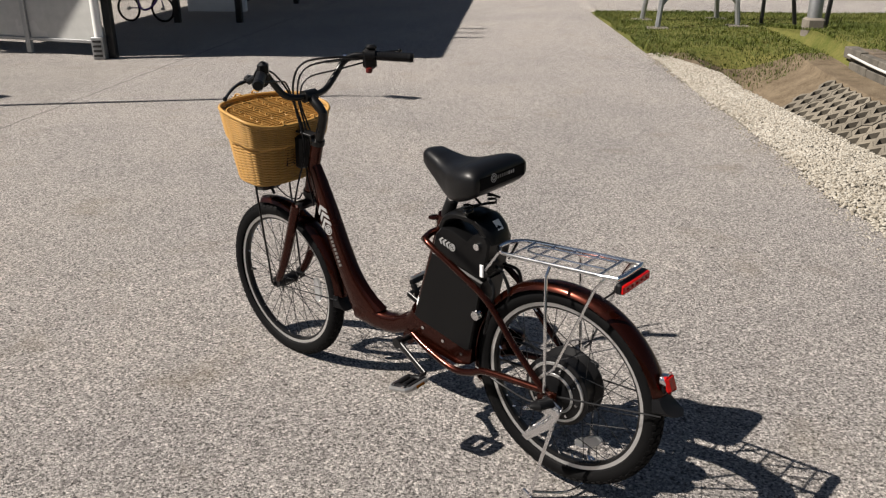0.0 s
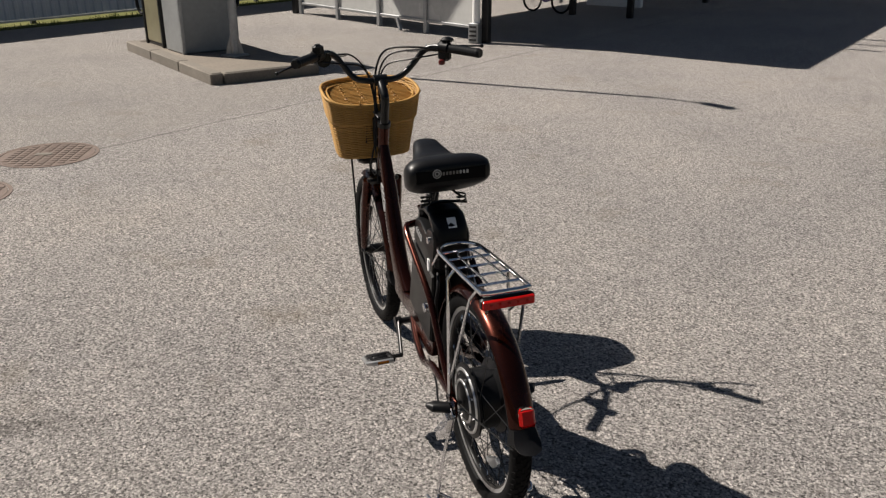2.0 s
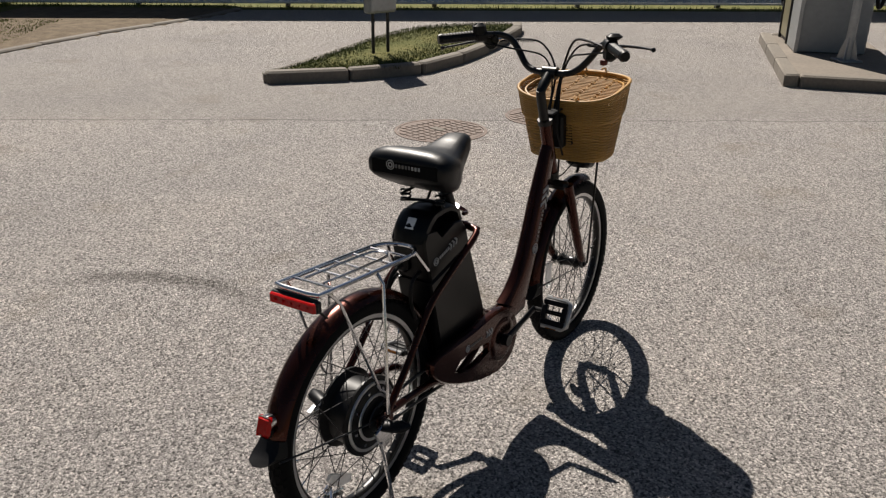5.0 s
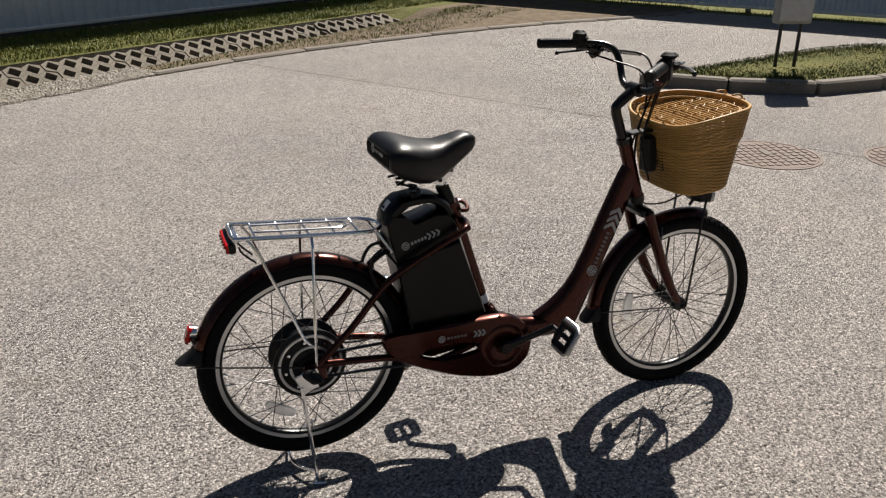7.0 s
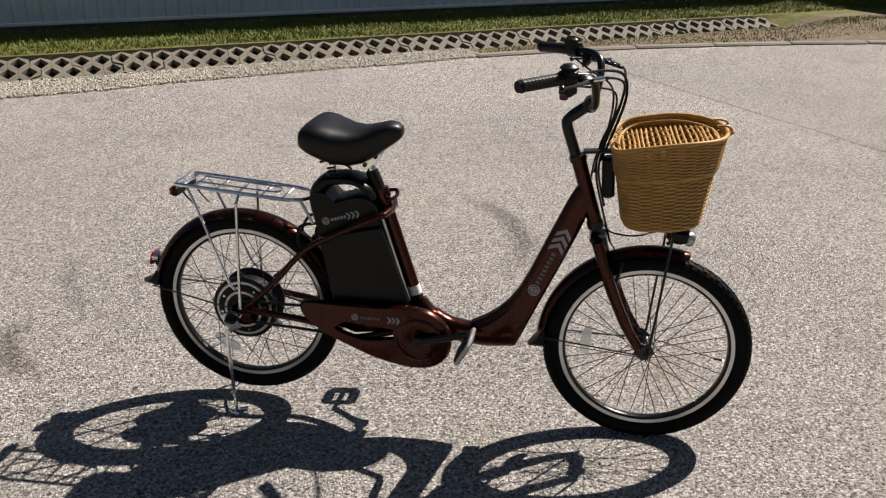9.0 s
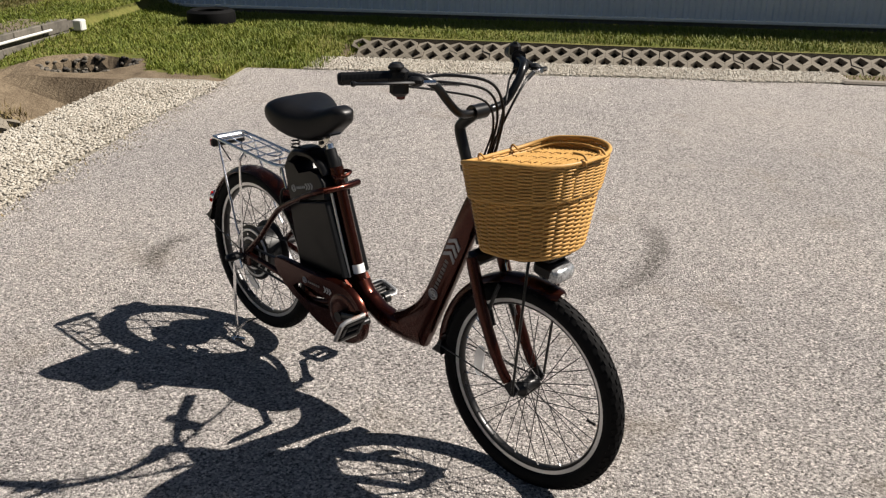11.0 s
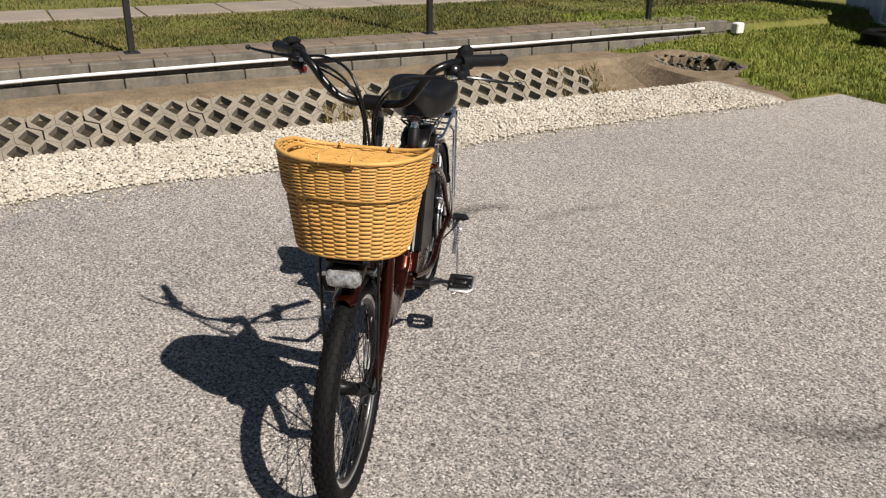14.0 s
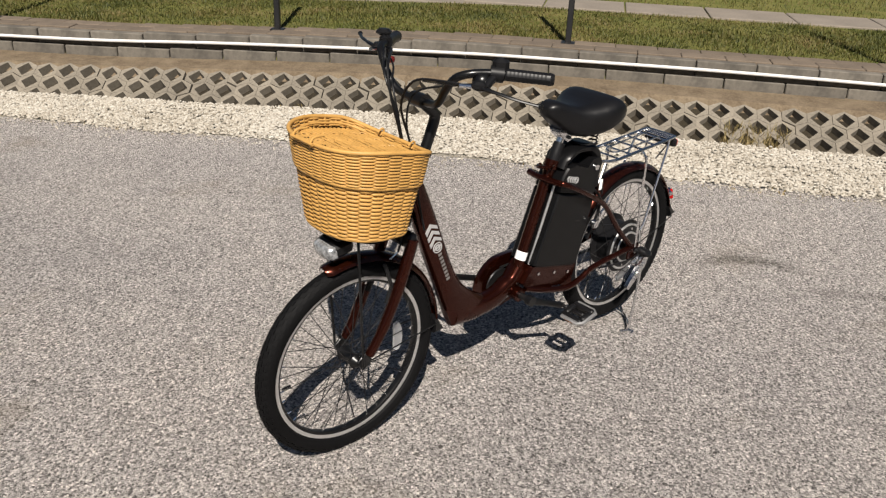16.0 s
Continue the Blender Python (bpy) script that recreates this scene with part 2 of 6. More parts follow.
# the bicycle
COPPER = plain("copper_brown_paint", (0.04, 0.0074, 0.003), 0.25, metal=0.85, vary=0.12, grain=400, coarse=8, bump=0.0, coat=0.25)
BLACK_GLOSS = plain("black_gloss_paint", (0.0042, 0.0042, 0.00455), 0.3, vary=0.2, bump=0.0, spec=0.35)
BLACK = plain("black_plastic", (0.0056, 0.0056, 0.0063), 0.42, spec=0.22, vary=0.3, grain=200, coarse=12, bump=0.15, depth=0.0006)
CASE = plain("battery_black", (0.0035, 0.0035, 0.00385), 0.33, spec=0.2, vary=0.2, grain=300, coarse=9, bump=0.1, depth=0.0005)
FABRIC = plain("saddle_fabric", (0.004, 0.004, 0.0044), 0.8, spec=0.08, vary=0.3, grain=500, coarse=20, bump=0.3, depth=0.0005)
LEATHER = plain("saddle_vinyl", (0.0042, 0.0042, 0.0049), 0.40, spec=0.3, vary=0.2, grain=260, coarse=14, bump=0.25, depth=0.0006)
RUBBER = plain("tyre_rubber", (0.00315, 0.00315, 0.0035), 0.7, spec=0.12, vary=0.3, grain=150, coarse=10, bump=0.3, depth=0.001)
ALU = plain("rim_aluminium", (0.66, 0.66, 0.66), 0.33, metal=0.85, vary=0.08, grain=90, coarse=8, bump=0.05)
CHROME = plain("chrome", (0.75, 0.75, 0.76), 0.16, metal=1.0, vary=0.06, bump=0.0)
DARK_STEEL = plain("dark_steel", (0.035, 0.035, 0.0364), 0.35, metal=0.8, vary=0.2)
GREY_PRINT = plain("grey_print", (0.33, 0.33, 0.33), 0.5, vary=0.05, bump=0.0)
DIM_PRINT = plain("worn_grey_print", (0.13, 0.125, 0.12), 0.5, vary=0.3, grain=300, bump=0.0)
LABEL_W = plain("white_label", (0.80, 0.80, 0.80), 0.5, vary=0.05, bump=0.0)
BUTTON = plain("dark_red_button", (0.09, 0.006, 0.005), 0.35, vary=0.1)
RED = plain("red_reflector", (0.42, 0.005, 0.004), 0.15, vary=0.2, grain=300, coarse=60, bump=0.4, depth=0.001, spec=0.3)
AMBER = plain("amber_reflector", (0.30, 0.10, 0.01), 0.2, vary=0.15, grain=300, bump=0.3)
CLEAR = plain("clear_lens", (0.3, 0.31, 0.32), 0.12, metal=0.5, vary=0.95, grain=160, coarse=55, bump=0.8, depth=0.002, coat=1.0)
REFLECT = plain("clear_reflector", (0.8, 0.81, 0.82), 0.3, vary=0.1, grain=220, bump=0.3, depth=0.001)
REFLECT.node_tree.nodes["Principled BSDF"].inputs["Transmission Weight"].default_value = 0.85
WICKER = plain("honey_wicker", (0.41, 0.23, 0.065), 0.5, spec=0.3, vary=0.2, grain=140, coarse=20, bump=0.25, depth=0.0008)

# ---- mesh tools ----
class Mesh:
    """Collects vertices and faces of one mesh."""

    def __init__(self):
        self.v, self.f = [], []

    def ring_strip(self, rings, closed=False, caps=True):
        base, n = len(self.v), len(rings[0])
        for r in rings:
            self.v += [tuple(p) for p in r]
        m = len(rings)
        for i in range(m if closed else m - 1):
            a, b = base + i * n, base + ((i + 1) % m) * n
            for k in range(n):
                self.f.append((a + k, a + (k + 1) % n, b + (k + 1) % n, b + k))
        if caps and not closed:
            self.f.append(tuple(base + k for k in reversed(range(n))))
            self.f.append(tuple(base + (m - 1) * n + k for k in range(n)))
        return self

    def tube(self, pts, r, sides=10, closed=False, flat=1.0, up=(0, 0, 1)):
        """Sweeps a round (or, by flat, oval) section along pts; r may be one number or one for each point."""
        pts = [Vector(p) for p in pts]
        n = len(pts)
        rs = r if isinstance(r, (list, tuple)) else [r] * n
        rings, prev = [], None
        for i, p in enumerate(pts):
            a, b = pts[i - 1 if i or closed else 0], pts[(i + 1) % n if i < n - 1 or closed else n - 1]
            d = (b - a).normalized()
            if prev is None:
                s = d.cross(Vector(up))
                s = s if s.length > 1e-3 else d.cross(Vector((0, 1, 0)))
            else:
                s = prev - d * prev.dot(d)
            s.normalize()
            prev = s
            w = s.cross(d)
            rings.append([p + s * (rs[i] * math.cos(2 * math.pi * k / sides)) + w * (rs[i] * flat * math.sin(2 * math.pi * k / sides)) for k in range(sides)])
        return self.ring_strip(rings, closed)

    def lathe(self, profile, centre, n=32, axis="y", closed=True):
        """Turns a profile of (radius, along) round an axis through centre."""
        c = Vector(centre)
        rings = []
        for k in range(n):
            a = 2 * math.pi * k / n
            ca, sa = math.cos(a), math.sin(a)
            row = []
            for r, h in profile:
                if axis == "y":
                    row.append(c + Vector((r * ca, h, r * sa)))
                elif axis == "z":
                    row.append(c + Vector((r * ca, r * sa, h)))
                else:
                    row.append(c + Vector((h, r * ca, r * sa)))
            rings.append(row)
        base, m = len(self.v), len(profile)
        for row in rings:
            self.v += [tuple(p) for p in row]
        for k in range(n):
            a, b = base + k * m, base + ((k + 1) % n) * m
            for j in range(m if closed else m - 1):
                self.f.append((a + j, a + (j + 1) % m, b + (j + 1) % m, b + j))
        return self

    def box(self, centre, size, turn=None, bevel=0.0):
        x, y, z = (s / 2 for s in size)
        b = min(bevel, x * 0.9, y * 0.9, z * 0.9)
        m = turn or Matrix.Identity(4)
        c = Vector(centre)
        if b <= 0:
            base = len(self.v)
            for q in ((-x, -y, -z), (x, -y, -z), (x, y, -z), (-x, y, -z), (-x, -y, z), (x, -y, z), (x, y, z), (-x, y, z)):
                self.v.append(tuple(c + m.to_3x3() @ Vector(q)))
            self.f += [tuple(base + i for i in q) for q in ((3, 2, 1, 0), (4, 5, 6, 7), (0, 1, 5, 4), (1, 2, 6, 5), (2, 3, 7, 6), (3, 0, 4, 7))]
            return self
        def ring(i, z_):
            px, py = x - i, y - i
            q = b
            return [(px - q, -py), (px, -py + q), (px, py - q), (px - q, py), (-px + q, py), (-px, py - q), (-px, -py + q), (-px + q, -py)], z_
        rings = []
        for inset, zz in ((b, -z), (0.0, -z + b), (0.0, z - b), (b, z)):
            pts, zz = ring(inset, zz)
            rings.append([c + m.to_3x3() @ Vector((p[0], p[1], zz)) for p in pts])
        return self.ring_strip(rings)

    def build(self, name, smooth=35):
        me = bpy.data.meshes.new(name)
        me.from_pydata(self.v, [], self.f)
        me.validate()
        me.update()
        if smooth:
            me.shade_smooth()
            me.set_sharp_from_angle(angle=radians(smooth))
        return me


def curve(pts, n=6, closed=False):
    """Points of a smooth line through pts."""
    p = [Vector(q) for q in pts]
    m = len(p)
    out = []
    for i in range(m if closed else m - 1):
        a, b, c, d = (p[(i + k) % m] if closed else p[min(max(i + k, 0), m - 1)] for k in (-1, 0, 1, 2))
        for k in range(n):
            s = k / n
            out.append(0.5 * ((2 * b) + (c - a) * s + (2 * a - 5 * b + 4 * c - d) * s * s + (3 * b - a - 3 * c + d) * s ** 3))
    if not closed:
        out.append(p[-1])
    return out


def part(name, mesh, material, parent=None, label="", at=None, smooth=35):
    """One mesh object, under a thing or a part."""
    me = mesh.build(name, smooth) if isinstance(mesh, Mesh) else mesh
    if not me.materials:
        me.materials.append(material)
    ob = new(name, me)
    if parent:
        ob.parent = parent
    if at is not None:
        ob.matrix_basis = at
    return tagged(ob, label)


def thing(name, label, category, at=None, group="", kind=""):
    ob = new(name)
    if at is not None:
        ob.matrix_basis = at
    return tagged(ob, label, category, group, kind)


def joined(name, verts, faces, material, label, category="", kind="stuff", smooth=False):
    """One mesh from arrays of many small pieces."""
    me = bpy.data.meshes.new(name)
    me.from_pydata(verts, [], faces)
    me.update()
    if smooth:
        me.shade_smooth()
    me.materials.append(material)
    return tagged(new(name, me), label, category, "", kind)


rng = np.random.default_rng(7)


def skew(x, y):
    """The western edge of the yard draws in towards the south, and bends to the east beyond the ditch."""
    w = np.clip((-2.0 - x) / 1.35, 0, 1)
    c = np.clip(-1.0 - y, 0, 5.5)
    bend = np.interp(y, [-16.0, -13.2, -10.8, -8.7, -7.0], [0.45, 0.32, 0.2, 0.1, 0.0]) * np.clip(1 - abs(x + 2.5) / 1.5, 0, 1)
    return x + 0.13 * w * c * c / (c + 1.5) + bend


def sink(x, y):
    """The ditch, wall and lawn lie lower towards the south."""
    return np.interp(y, [-9.2, -7.6, -4.5, -1.0], [0.0, 0.08, 0.1, 0.0]) * np.clip((-2.6 - x) / 1.9, 0, 1)


def lean(x, y):
    """The northern edge runs slightly aslant."""
    w = np.clip((y - 5.7) / 1.2, 0, 1)
    return y - 0.085 * w * (np.clip(x, -6, 12) - 1.5)


def west(x, y, z, turn=0.0):
    """A place along the western edge, turned with it."""
    bend = math.degrees(math.atan2(float(skew(x, y - 0.2) - skew(x, y + 0.2)), 0.4))
    return pose(float(skew(x, y)), y, z - float(sink(x, y)), 0, 0, turn + bend)


# ---- ground ----
KERB_X = np.array([3.3, 4.6, 5.8, 6.9, 7.9, 8.9, 9.8, 10.5, 11.2, 11.8])
KERB_Y = np.array([5.62, 5.5, 5.2, 4.88, 4.52, 4.08, 3.55, 3.15, 2.85, 2.7])


def lot_north(x):
    return 5.66 if x < 3.3 else float(np.interp(x, KERB_X, KERB_Y))


DITCH_S, DITCH_N = -8.6, 4.4


def ditch_west(d):
    """Depth across the western ditch: d metres from its gravel edge."""
    return float(np.interp(d, [0.0, 0.12, 0.45, 0.66, 1.3, 1.36, 1.72], [0.0, -0.12, -0.40, -0.425, -0.055, 0.032, 0.055]))


def ditch(d):
    """Depth across the northern ditch: d metres from its gravel edge."""
    return float(np.interp(d, [0.0, 0.12, 0.40, 0.44, 1.1, 1.16, 1.3], [0.0, -0.12, -0.38, -0.385, -0.058, 0.028, 0.03]))


def corner_edge(x):
    """Where the soil at the end of the ditch gives way to grass."""
    return np.interp(x, [-5.09, -4.75, -4.4, -3.65, -3.4, -2.5], [4.95, 5.12, 5.72, 5.88, 5.25, 5.05])


def height(x, y):
    z = 0.0
    fade = 1.0
    if x < -2.5:
        if y > DITCH_N:
            fade = max(0.0, 1 - (y - DITCH_N) / 0.9)
        if y < DITCH_S:
            fade = max(0.0, 1 - (DITCH_S - y) / 0.8)
        z = ditch_west(-3.35 - x) if x < -3.35 else 0.0
        z = z * fade + 0.03 * (1 - fade)
        if y > 4.9 and x >= -5.08:
            # the turf climbs to the top of the wall where the ditch ends
            z = max(z, 0.13 * min(1.0, (y - 4.9) / 1.3) * max(0.0, 1 - (x + 5.08) / 0.9))
        if x < -5.08:
            z = 0.27
            if y < -9.5:
                z = 0.27 * max(0.08, 1 - (-9.5 - y) / 3)
        z -= float(sink(x, y))
        # washed-out pit at the end of the ditch, with a lip of soil round it
        d = math.hypot((x + 4.02) / 0.36, (y - 5.38 - 0.3 * (x + 4.02)) / 0.2)
        back = min(1.0, max(0.0, 0.5 - 0.9 * (x + 4.02) + 1.2 * (y - 5.38)))
        z += 0.09 * back * max(0.0, 1 - abs(d - 1.5) / 0.7) - 0.3 * min(1.0, max(0.0, (1.15 - d) / 0.4))
    elif y > lot_north(x):
        edge = 6.15
        n = 1.0 if x > -1.6 else max(0.0, 1 - (-1.6 - x) / 0.8)
        n *= 1.0 if x < 8.5 else max(0.0, 1 - (x - 8.5) / 0.8)
        z = ditch(y - edge) if y > edge else 0.0
        z = z * n + 0.03 * (1 - n) * min(1.0, (y - lot_north(x)) / 0.3)
    return z


def zone(x, y):
    if x > 11.8:
        return "turf" if x < 14.6 else "soil"
    if y > lot_north(x):
        if x > 3.3:
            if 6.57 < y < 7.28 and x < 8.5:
                return "shaded"
            return "soil" if y < 7.1 else "turf"
        if x > -1.9:
            return "gravel" if y < 6.18 else "shaded" if 6.57 < y < 7.28 and x > -1.6 else "soil" if y < 7.15 else "turf"
        return "turf"
    if y < -17.5:
        return "turf" if y < -22 or x < -2.2 else "asphalt"
    if x > -2.5:
        return "asphalt"
    if y < -9.0:
        return "turf" if y > -14.6 else "asphalt"
    if math.hypot((x + 4.02) / 0.36, (y - 5.38 - 0.3 * (x + 4.02)) / 0.2) < 1.1:
        return "shaded"
    if y > corner_edge(x):
        return "turf"
    if x > -3.38:
        return "gravel" if -7.0 - (x + 3.38) * 2.2 < y < 4.9 else "soil"
    # soil under the grass blocks, with the holes' shade in its colour
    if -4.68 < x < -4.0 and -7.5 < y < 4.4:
        return "shaded"
    if x > -5.09:
        return "soil"
    return "turf"


def lines(lo, hi, step, far, keys):
    inner = list(np.arange(lo, hi, step)) + list(keys)
    out = sorted(set(round(float(q), 3) for q in inner))
    kept = [out[0]]
    for q in out[1:]:
        if q - kept[-1] > 0.03 or q in keys:
            if q in keys and q - kept[-1] <= 0.03:
                kept[-1] = q
            else:
                kept.append(q)
    low = [lo - d for d in (far, far * 0.4, far * 0.15, 12, 6, 3, 1.5)]
    high = [hi + d for d in (1.5, 3, 6, 12, far * 0.15, far * 0.4, far)]
    return low + kept + high


gx = lines(-7.0, 12.5, 0.15, 600, (-5.09, -5.07, -4.71, -4.65, -4.03, -3.97, -3.8, -3.47, -3.35, -2.5) + tuple(np.round(np.arange(-4.58, -3.5, 0.06), 3).tolist()))
gy = lines(-18.0, 9.0, 0.15, 600, (5.0, 5.06, 5.12, 5.18, 5.24, 5.3, 5.36, 5.42, 5.48, 5.54, 5.6, 5.66, 5.72, 6.15, 6.27, 6.55, 6.59, 7.25, 7.31))
verts = [(float(skew(x, y)), float(lean(x, y)), height(x, y)) for y in gy for x in gx]
faces, slots = [], []
ZONES = ("asphalt", "gravel", "soil", "turf", "shaded")
for j in range(len(gy) - 1):
    for i in range(len(gx) - 1):
        a = j * len(gx) + i
        faces.append((a, a + 1, a + 1 + len(gx), a + len(gx)))
        slots.append(ZONES.index(zone((gx[i] + gx[i + 1]) / 2, (gy[j] + gy[j + 1]) / 2)))
me = bpy.data.meshes.new("ground")
me.from_pydata(verts, [], faces)
me.update()
for m in (ASPHALT, GRAVEL_BED, SOIL, TURF, SHADE_SOIL):
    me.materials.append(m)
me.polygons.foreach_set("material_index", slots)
tagged(new("ground", me), "pale chip asphalt yard with gravel edges, soil ditches and turf", "ground", "", "structure")

# ---- white gravel ----
ICO_V = np.array([(0, -0.53, 0.85), (0, 0.53, 0.85), (0.85, 0, 0.53), (-0.85, 0, 0.53), (0.53, 0.85, 0), (-0.53, 0.85, 0), (0.53, -0.85, 0), (-0.53, -0.85, 0), (0.85, 0, -0.53), (-0.85, 0, -0.53)])
ICO_F = np.array([(0, 2, 1), (0, 1, 3), (1, 2, 4), (1, 4, 5), (1, 5, 3), (0, 6, 2), (0, 7, 6), (0, 3, 7), (2, 8, 4), (2, 6, 8), (3, 5, 9), (3, 9, 7)])


def pebbles(name, spots, size, material, label, category):
    n = len(spots)
    ang = rng.random(n) * 6.283
    sc = size * (0.55 + 0.9 * rng.random((n, 3)))
    sc[:, 2] *= 0.7
    v = ICO_V[None] * (1 + 0.25 * (rng.random((n, len(ICO_V), 1)) - 0.5)) * sc[:, None, :]
    c, s = np.cos(ang)[:, None], np.sin(ang)[:, None]
    x, y = v[..., 0] * c - v[..., 1] * s, v[..., 0] * s + v[..., 1] * c
    v = np.stack([x, y, v[..., 2]], -1) + spots[:, None, :]
    f = (ICO_F[None] + (np.arange(n) * len(ICO_V))[:, None, None]).reshape(-1, 3)
    return joined(name, v.reshape(-1, 3).tolist(), f.tolist(), material, label, category)


def strip_spots(n, x0, x1, y0, y1, ragged, across_x):
    p = rng.random((n, 2))
    x, y = x0 + (x1 - x0) * p[:, 0], y0 + (y1 - y0) * p[:, 1]
    along = y if across_x else x
    wave = ragged * (np.sin(along * 1.7) * 0.5 + np.sin(along * 4.3 + 1) * 0.3 + rng.normal(0, 0.35, n))
    if across_x:
        x = x + wave * np.where(p[:, 0] > 0.5, 1, 0.4)
    else:
        y = y + wave * np.where(p[:, 1] < 0.5, 1, 0.4)
    keep = x > -3.6 + 0.45 * np.clip(-7.0 - y, 0, 2)
    x, y = x[keep], y[keep]
    n = len(x)
    x, y = skew(x, y), lean(x, y)
    z = 0.004 + 0.012 * rng.random(n) - sink(x, y)
    return np.stack([x, y, z], 1)


pebbles("gravel_strip", strip_spots(52000, -3.40, -2.5, -8.9, 4.9, 0.06, True), 0.0108, STONES, "white limestone gravel strip beside the asphalt", "gravel")
pebbles("gravel_strip", strip_spots(17000, -1.9, 3.4, 5.66, 6.2, 0.05, False), 0.0108, STONES, "white limestone gravel strip below the grass blocks", "gravel")
stray = np.stack([-2.5 + np.abs(rng.normal(0, 0.13, 1600)), -9 + 14 * rng.random(1600), np.full(1600, 0.003)], 1)
pebbles("loose_stones", stray, 0.008, STONES, "loose white stones scattered on the asphalt edge", "stones")
dirt = np.stack([rng.uniform(-4, 6, 900), rng.uniform(-6, 5, 900), np.full(900, 0.001)], 1)
pebbles("grit", dirt, 0.0035, island_varied("grit", [(0, (0.02, 0.02, 0.02)), (0.6, (0.07, 0.063, 0.05)), (1, (0.28, 0.26, 0.225))]), "dark grit and small stones lying on the asphalt", "grit")

# ---- grass ----
def grass(name, n, area, level, tall, material, label, clump=0.0, mask=None):
    x0, x1, y0, y1 = area
    x, y = rng.uniform(x0, x1, n), rng.uniform(y0, y1, n)
    if mask is not None:
        keep = mask(x, y)
        x, y = x[keep], y[keep]
    lush = 0.5 + 0.5 * np.sin(x * 3.1 + 2 * np.sin(y * 2.3)) * np.sin(y * 3.7 + 1.5 * np.sin(x * 2.9))
    keep = rng.random(len(x)) < 0.45 + 0.75 * lush
    x, y = x[keep], y[keep]
    n = len(x)
    thick = 0.55 + 0.45 * (np.sin(x * 2.3 + np.sin(y * 1.7) * 2) * np.sin(y * 2.9 + x) * 0.5 + 0.5)
    h = tall * thick * (0.5 + 0.9 * rng.random(n))
    a = rng.random(n) * 6.283
    reach = h * (0.2 + 0.6 * rng.random(n))
    w = 0.003 + 0.004 * rng.random(n)
    z = np.array([level(float(p), float(q)) for p, q in zip(x, y)])
    dx, dy = np.cos(a), np.sin(a)
    base = np.stack([skew(x, y), lean(x, y), z - 0.01], 1)
    side = np.stack([-dy * w, dx * w, np.zeros(n)], 1)
    mid = base + np.stack([dx * reach * 0.35, dy * reach * 0.35, h * 0.6], 1)
    tip = base + np.stack([dx * reach, dy * reach, h], 1)
    v = np.stack([base - side, base + side, mid + side * 0.7, mid - side * 0.7, tip], 1).reshape(-1, 3)
    k = np.arange(n) * 5
    quads = np.stack([k, k + 1, k + 2, k + 3], 1).tolist()
    tris = np.stack([k + 3, k + 2, k + 4], 1).tolist()
    return joined(name, v.tolist(), quads + tris, material, label, "grass")


grass("grass", 110000, (-7.85, -5.56, -7.5, 9.2), height, 0.05, BLADES, "patchy mown grass above the retaining wall")
grass("grass", 90000, (-6.2, -1.7, 4.9, 8.95), height, 0.065, LUSH, "lush grass with weeds at the yard corner", mask=lambda x, y: (y > corner_edge(x) + 0.07 * np.sin(x * 9) + 0.04 * np.sin(x * 23)) & ((y > 5.65) | (x < -2.5)))
grass("grass", 60000, (-2.2, 12.5, 7.36, 8.95), height, 0.06, LUSH, "grass verge under the sheet metal wall")
grass("grass", 66000, (-8.5, -2.4, -14.5, -7.6), height, 0.06, MEADOW, "grass round the steel mast", mask=lambda x, y: (x < -2.53 + 0.05 * np.sin(y * 3.1)) & ((y < -8.5) | (x < -5.2)))
grass("grass", 30000, (-12.5, -8.85, -8, 12), height, 0.06, BLADES, "dry mown grass beyond the path")
grass("weeds", 900, (-4.65, -4.0, 3.8, 4.5), height, 0.12, DRY, "dry weeds on the ditch end")
grass("weeds", 900, (-4.4, -4.05, 1.3, 1.85), height, 0.16, DRY, "dry weed tuft growing through the grass blocks")
grass("weeds", 200, (-4.35, -4.05, -2.5, -2.2), height, 0.14, DRY, "dry weed tuft growing through the grass blocks")
grass("weeds", 14000, (3.4, 10.2, 5.0, 6.6), height, 0.035, LUSH, "thin weeds on the soil behind the kerb", mask=lambda x, y: y > np.interp(x, KERB_X, KERB_Y) + 0.2)
grass("weeds", 2600, (11.85, 12.12, -14, 7.6), height, 0.09, LUSH, "weeds along the foot of the sheet fence")
grass("weeds", 3200, (-2.62, -2.36, -8.8, 4.9), height, 0.022, DRY, "low weeds where gravel meets asphalt")

# ---- retaining wall, pipe, coping, fence posts ----
wall_west = tagged(new("wall_west"), "low weathered concrete block retaining wall with two courses", "wall", "", "structure")
core = Mesh().ring_strip([[(float(skew(-5.2, y)) + dx, y, z - float(sink(-5.2, y))) for dx, z in ((-0.1, -0.1), (0.1, -0.1), (0.1, 0.24), (-0.1, 0.24))] for y in (-8.2, -7.0, -6.0, -4.5, -3.0, -1.5, 0.0, 7.0)])
part("wall_core", core, WALL_CONC, wall_west)
brick = Mesh().box((0, 0, 0), (0.16, 0.51, 0.135), bevel=0.008).build("block")
brick.materials.append(WALL_CONC)
for row in range(2):
    for k in range(37):
        y = -11.9 + 0.52 * k + (0.26 if row else 0)
        if y > 6.95 or y < -8.0:
            continue
        ob = part("block", brick, WALL_CONC, wall_west)
        ob.matrix_basis = west(-5.12 - 0.015 * row + random.uniform(-0.006, 0.006), y, 0.075 + 0.139 * row, random.uniform(-0.6, 0.6))
coping = tagged(new("pavement_west"), "narrow strip of brown concrete pavers on the wall", "pavement", "", "structure")
slab = Mesh().box((0, 0, 0), (0.195, 0.385, 0.05), bevel=0.006).build("paver")
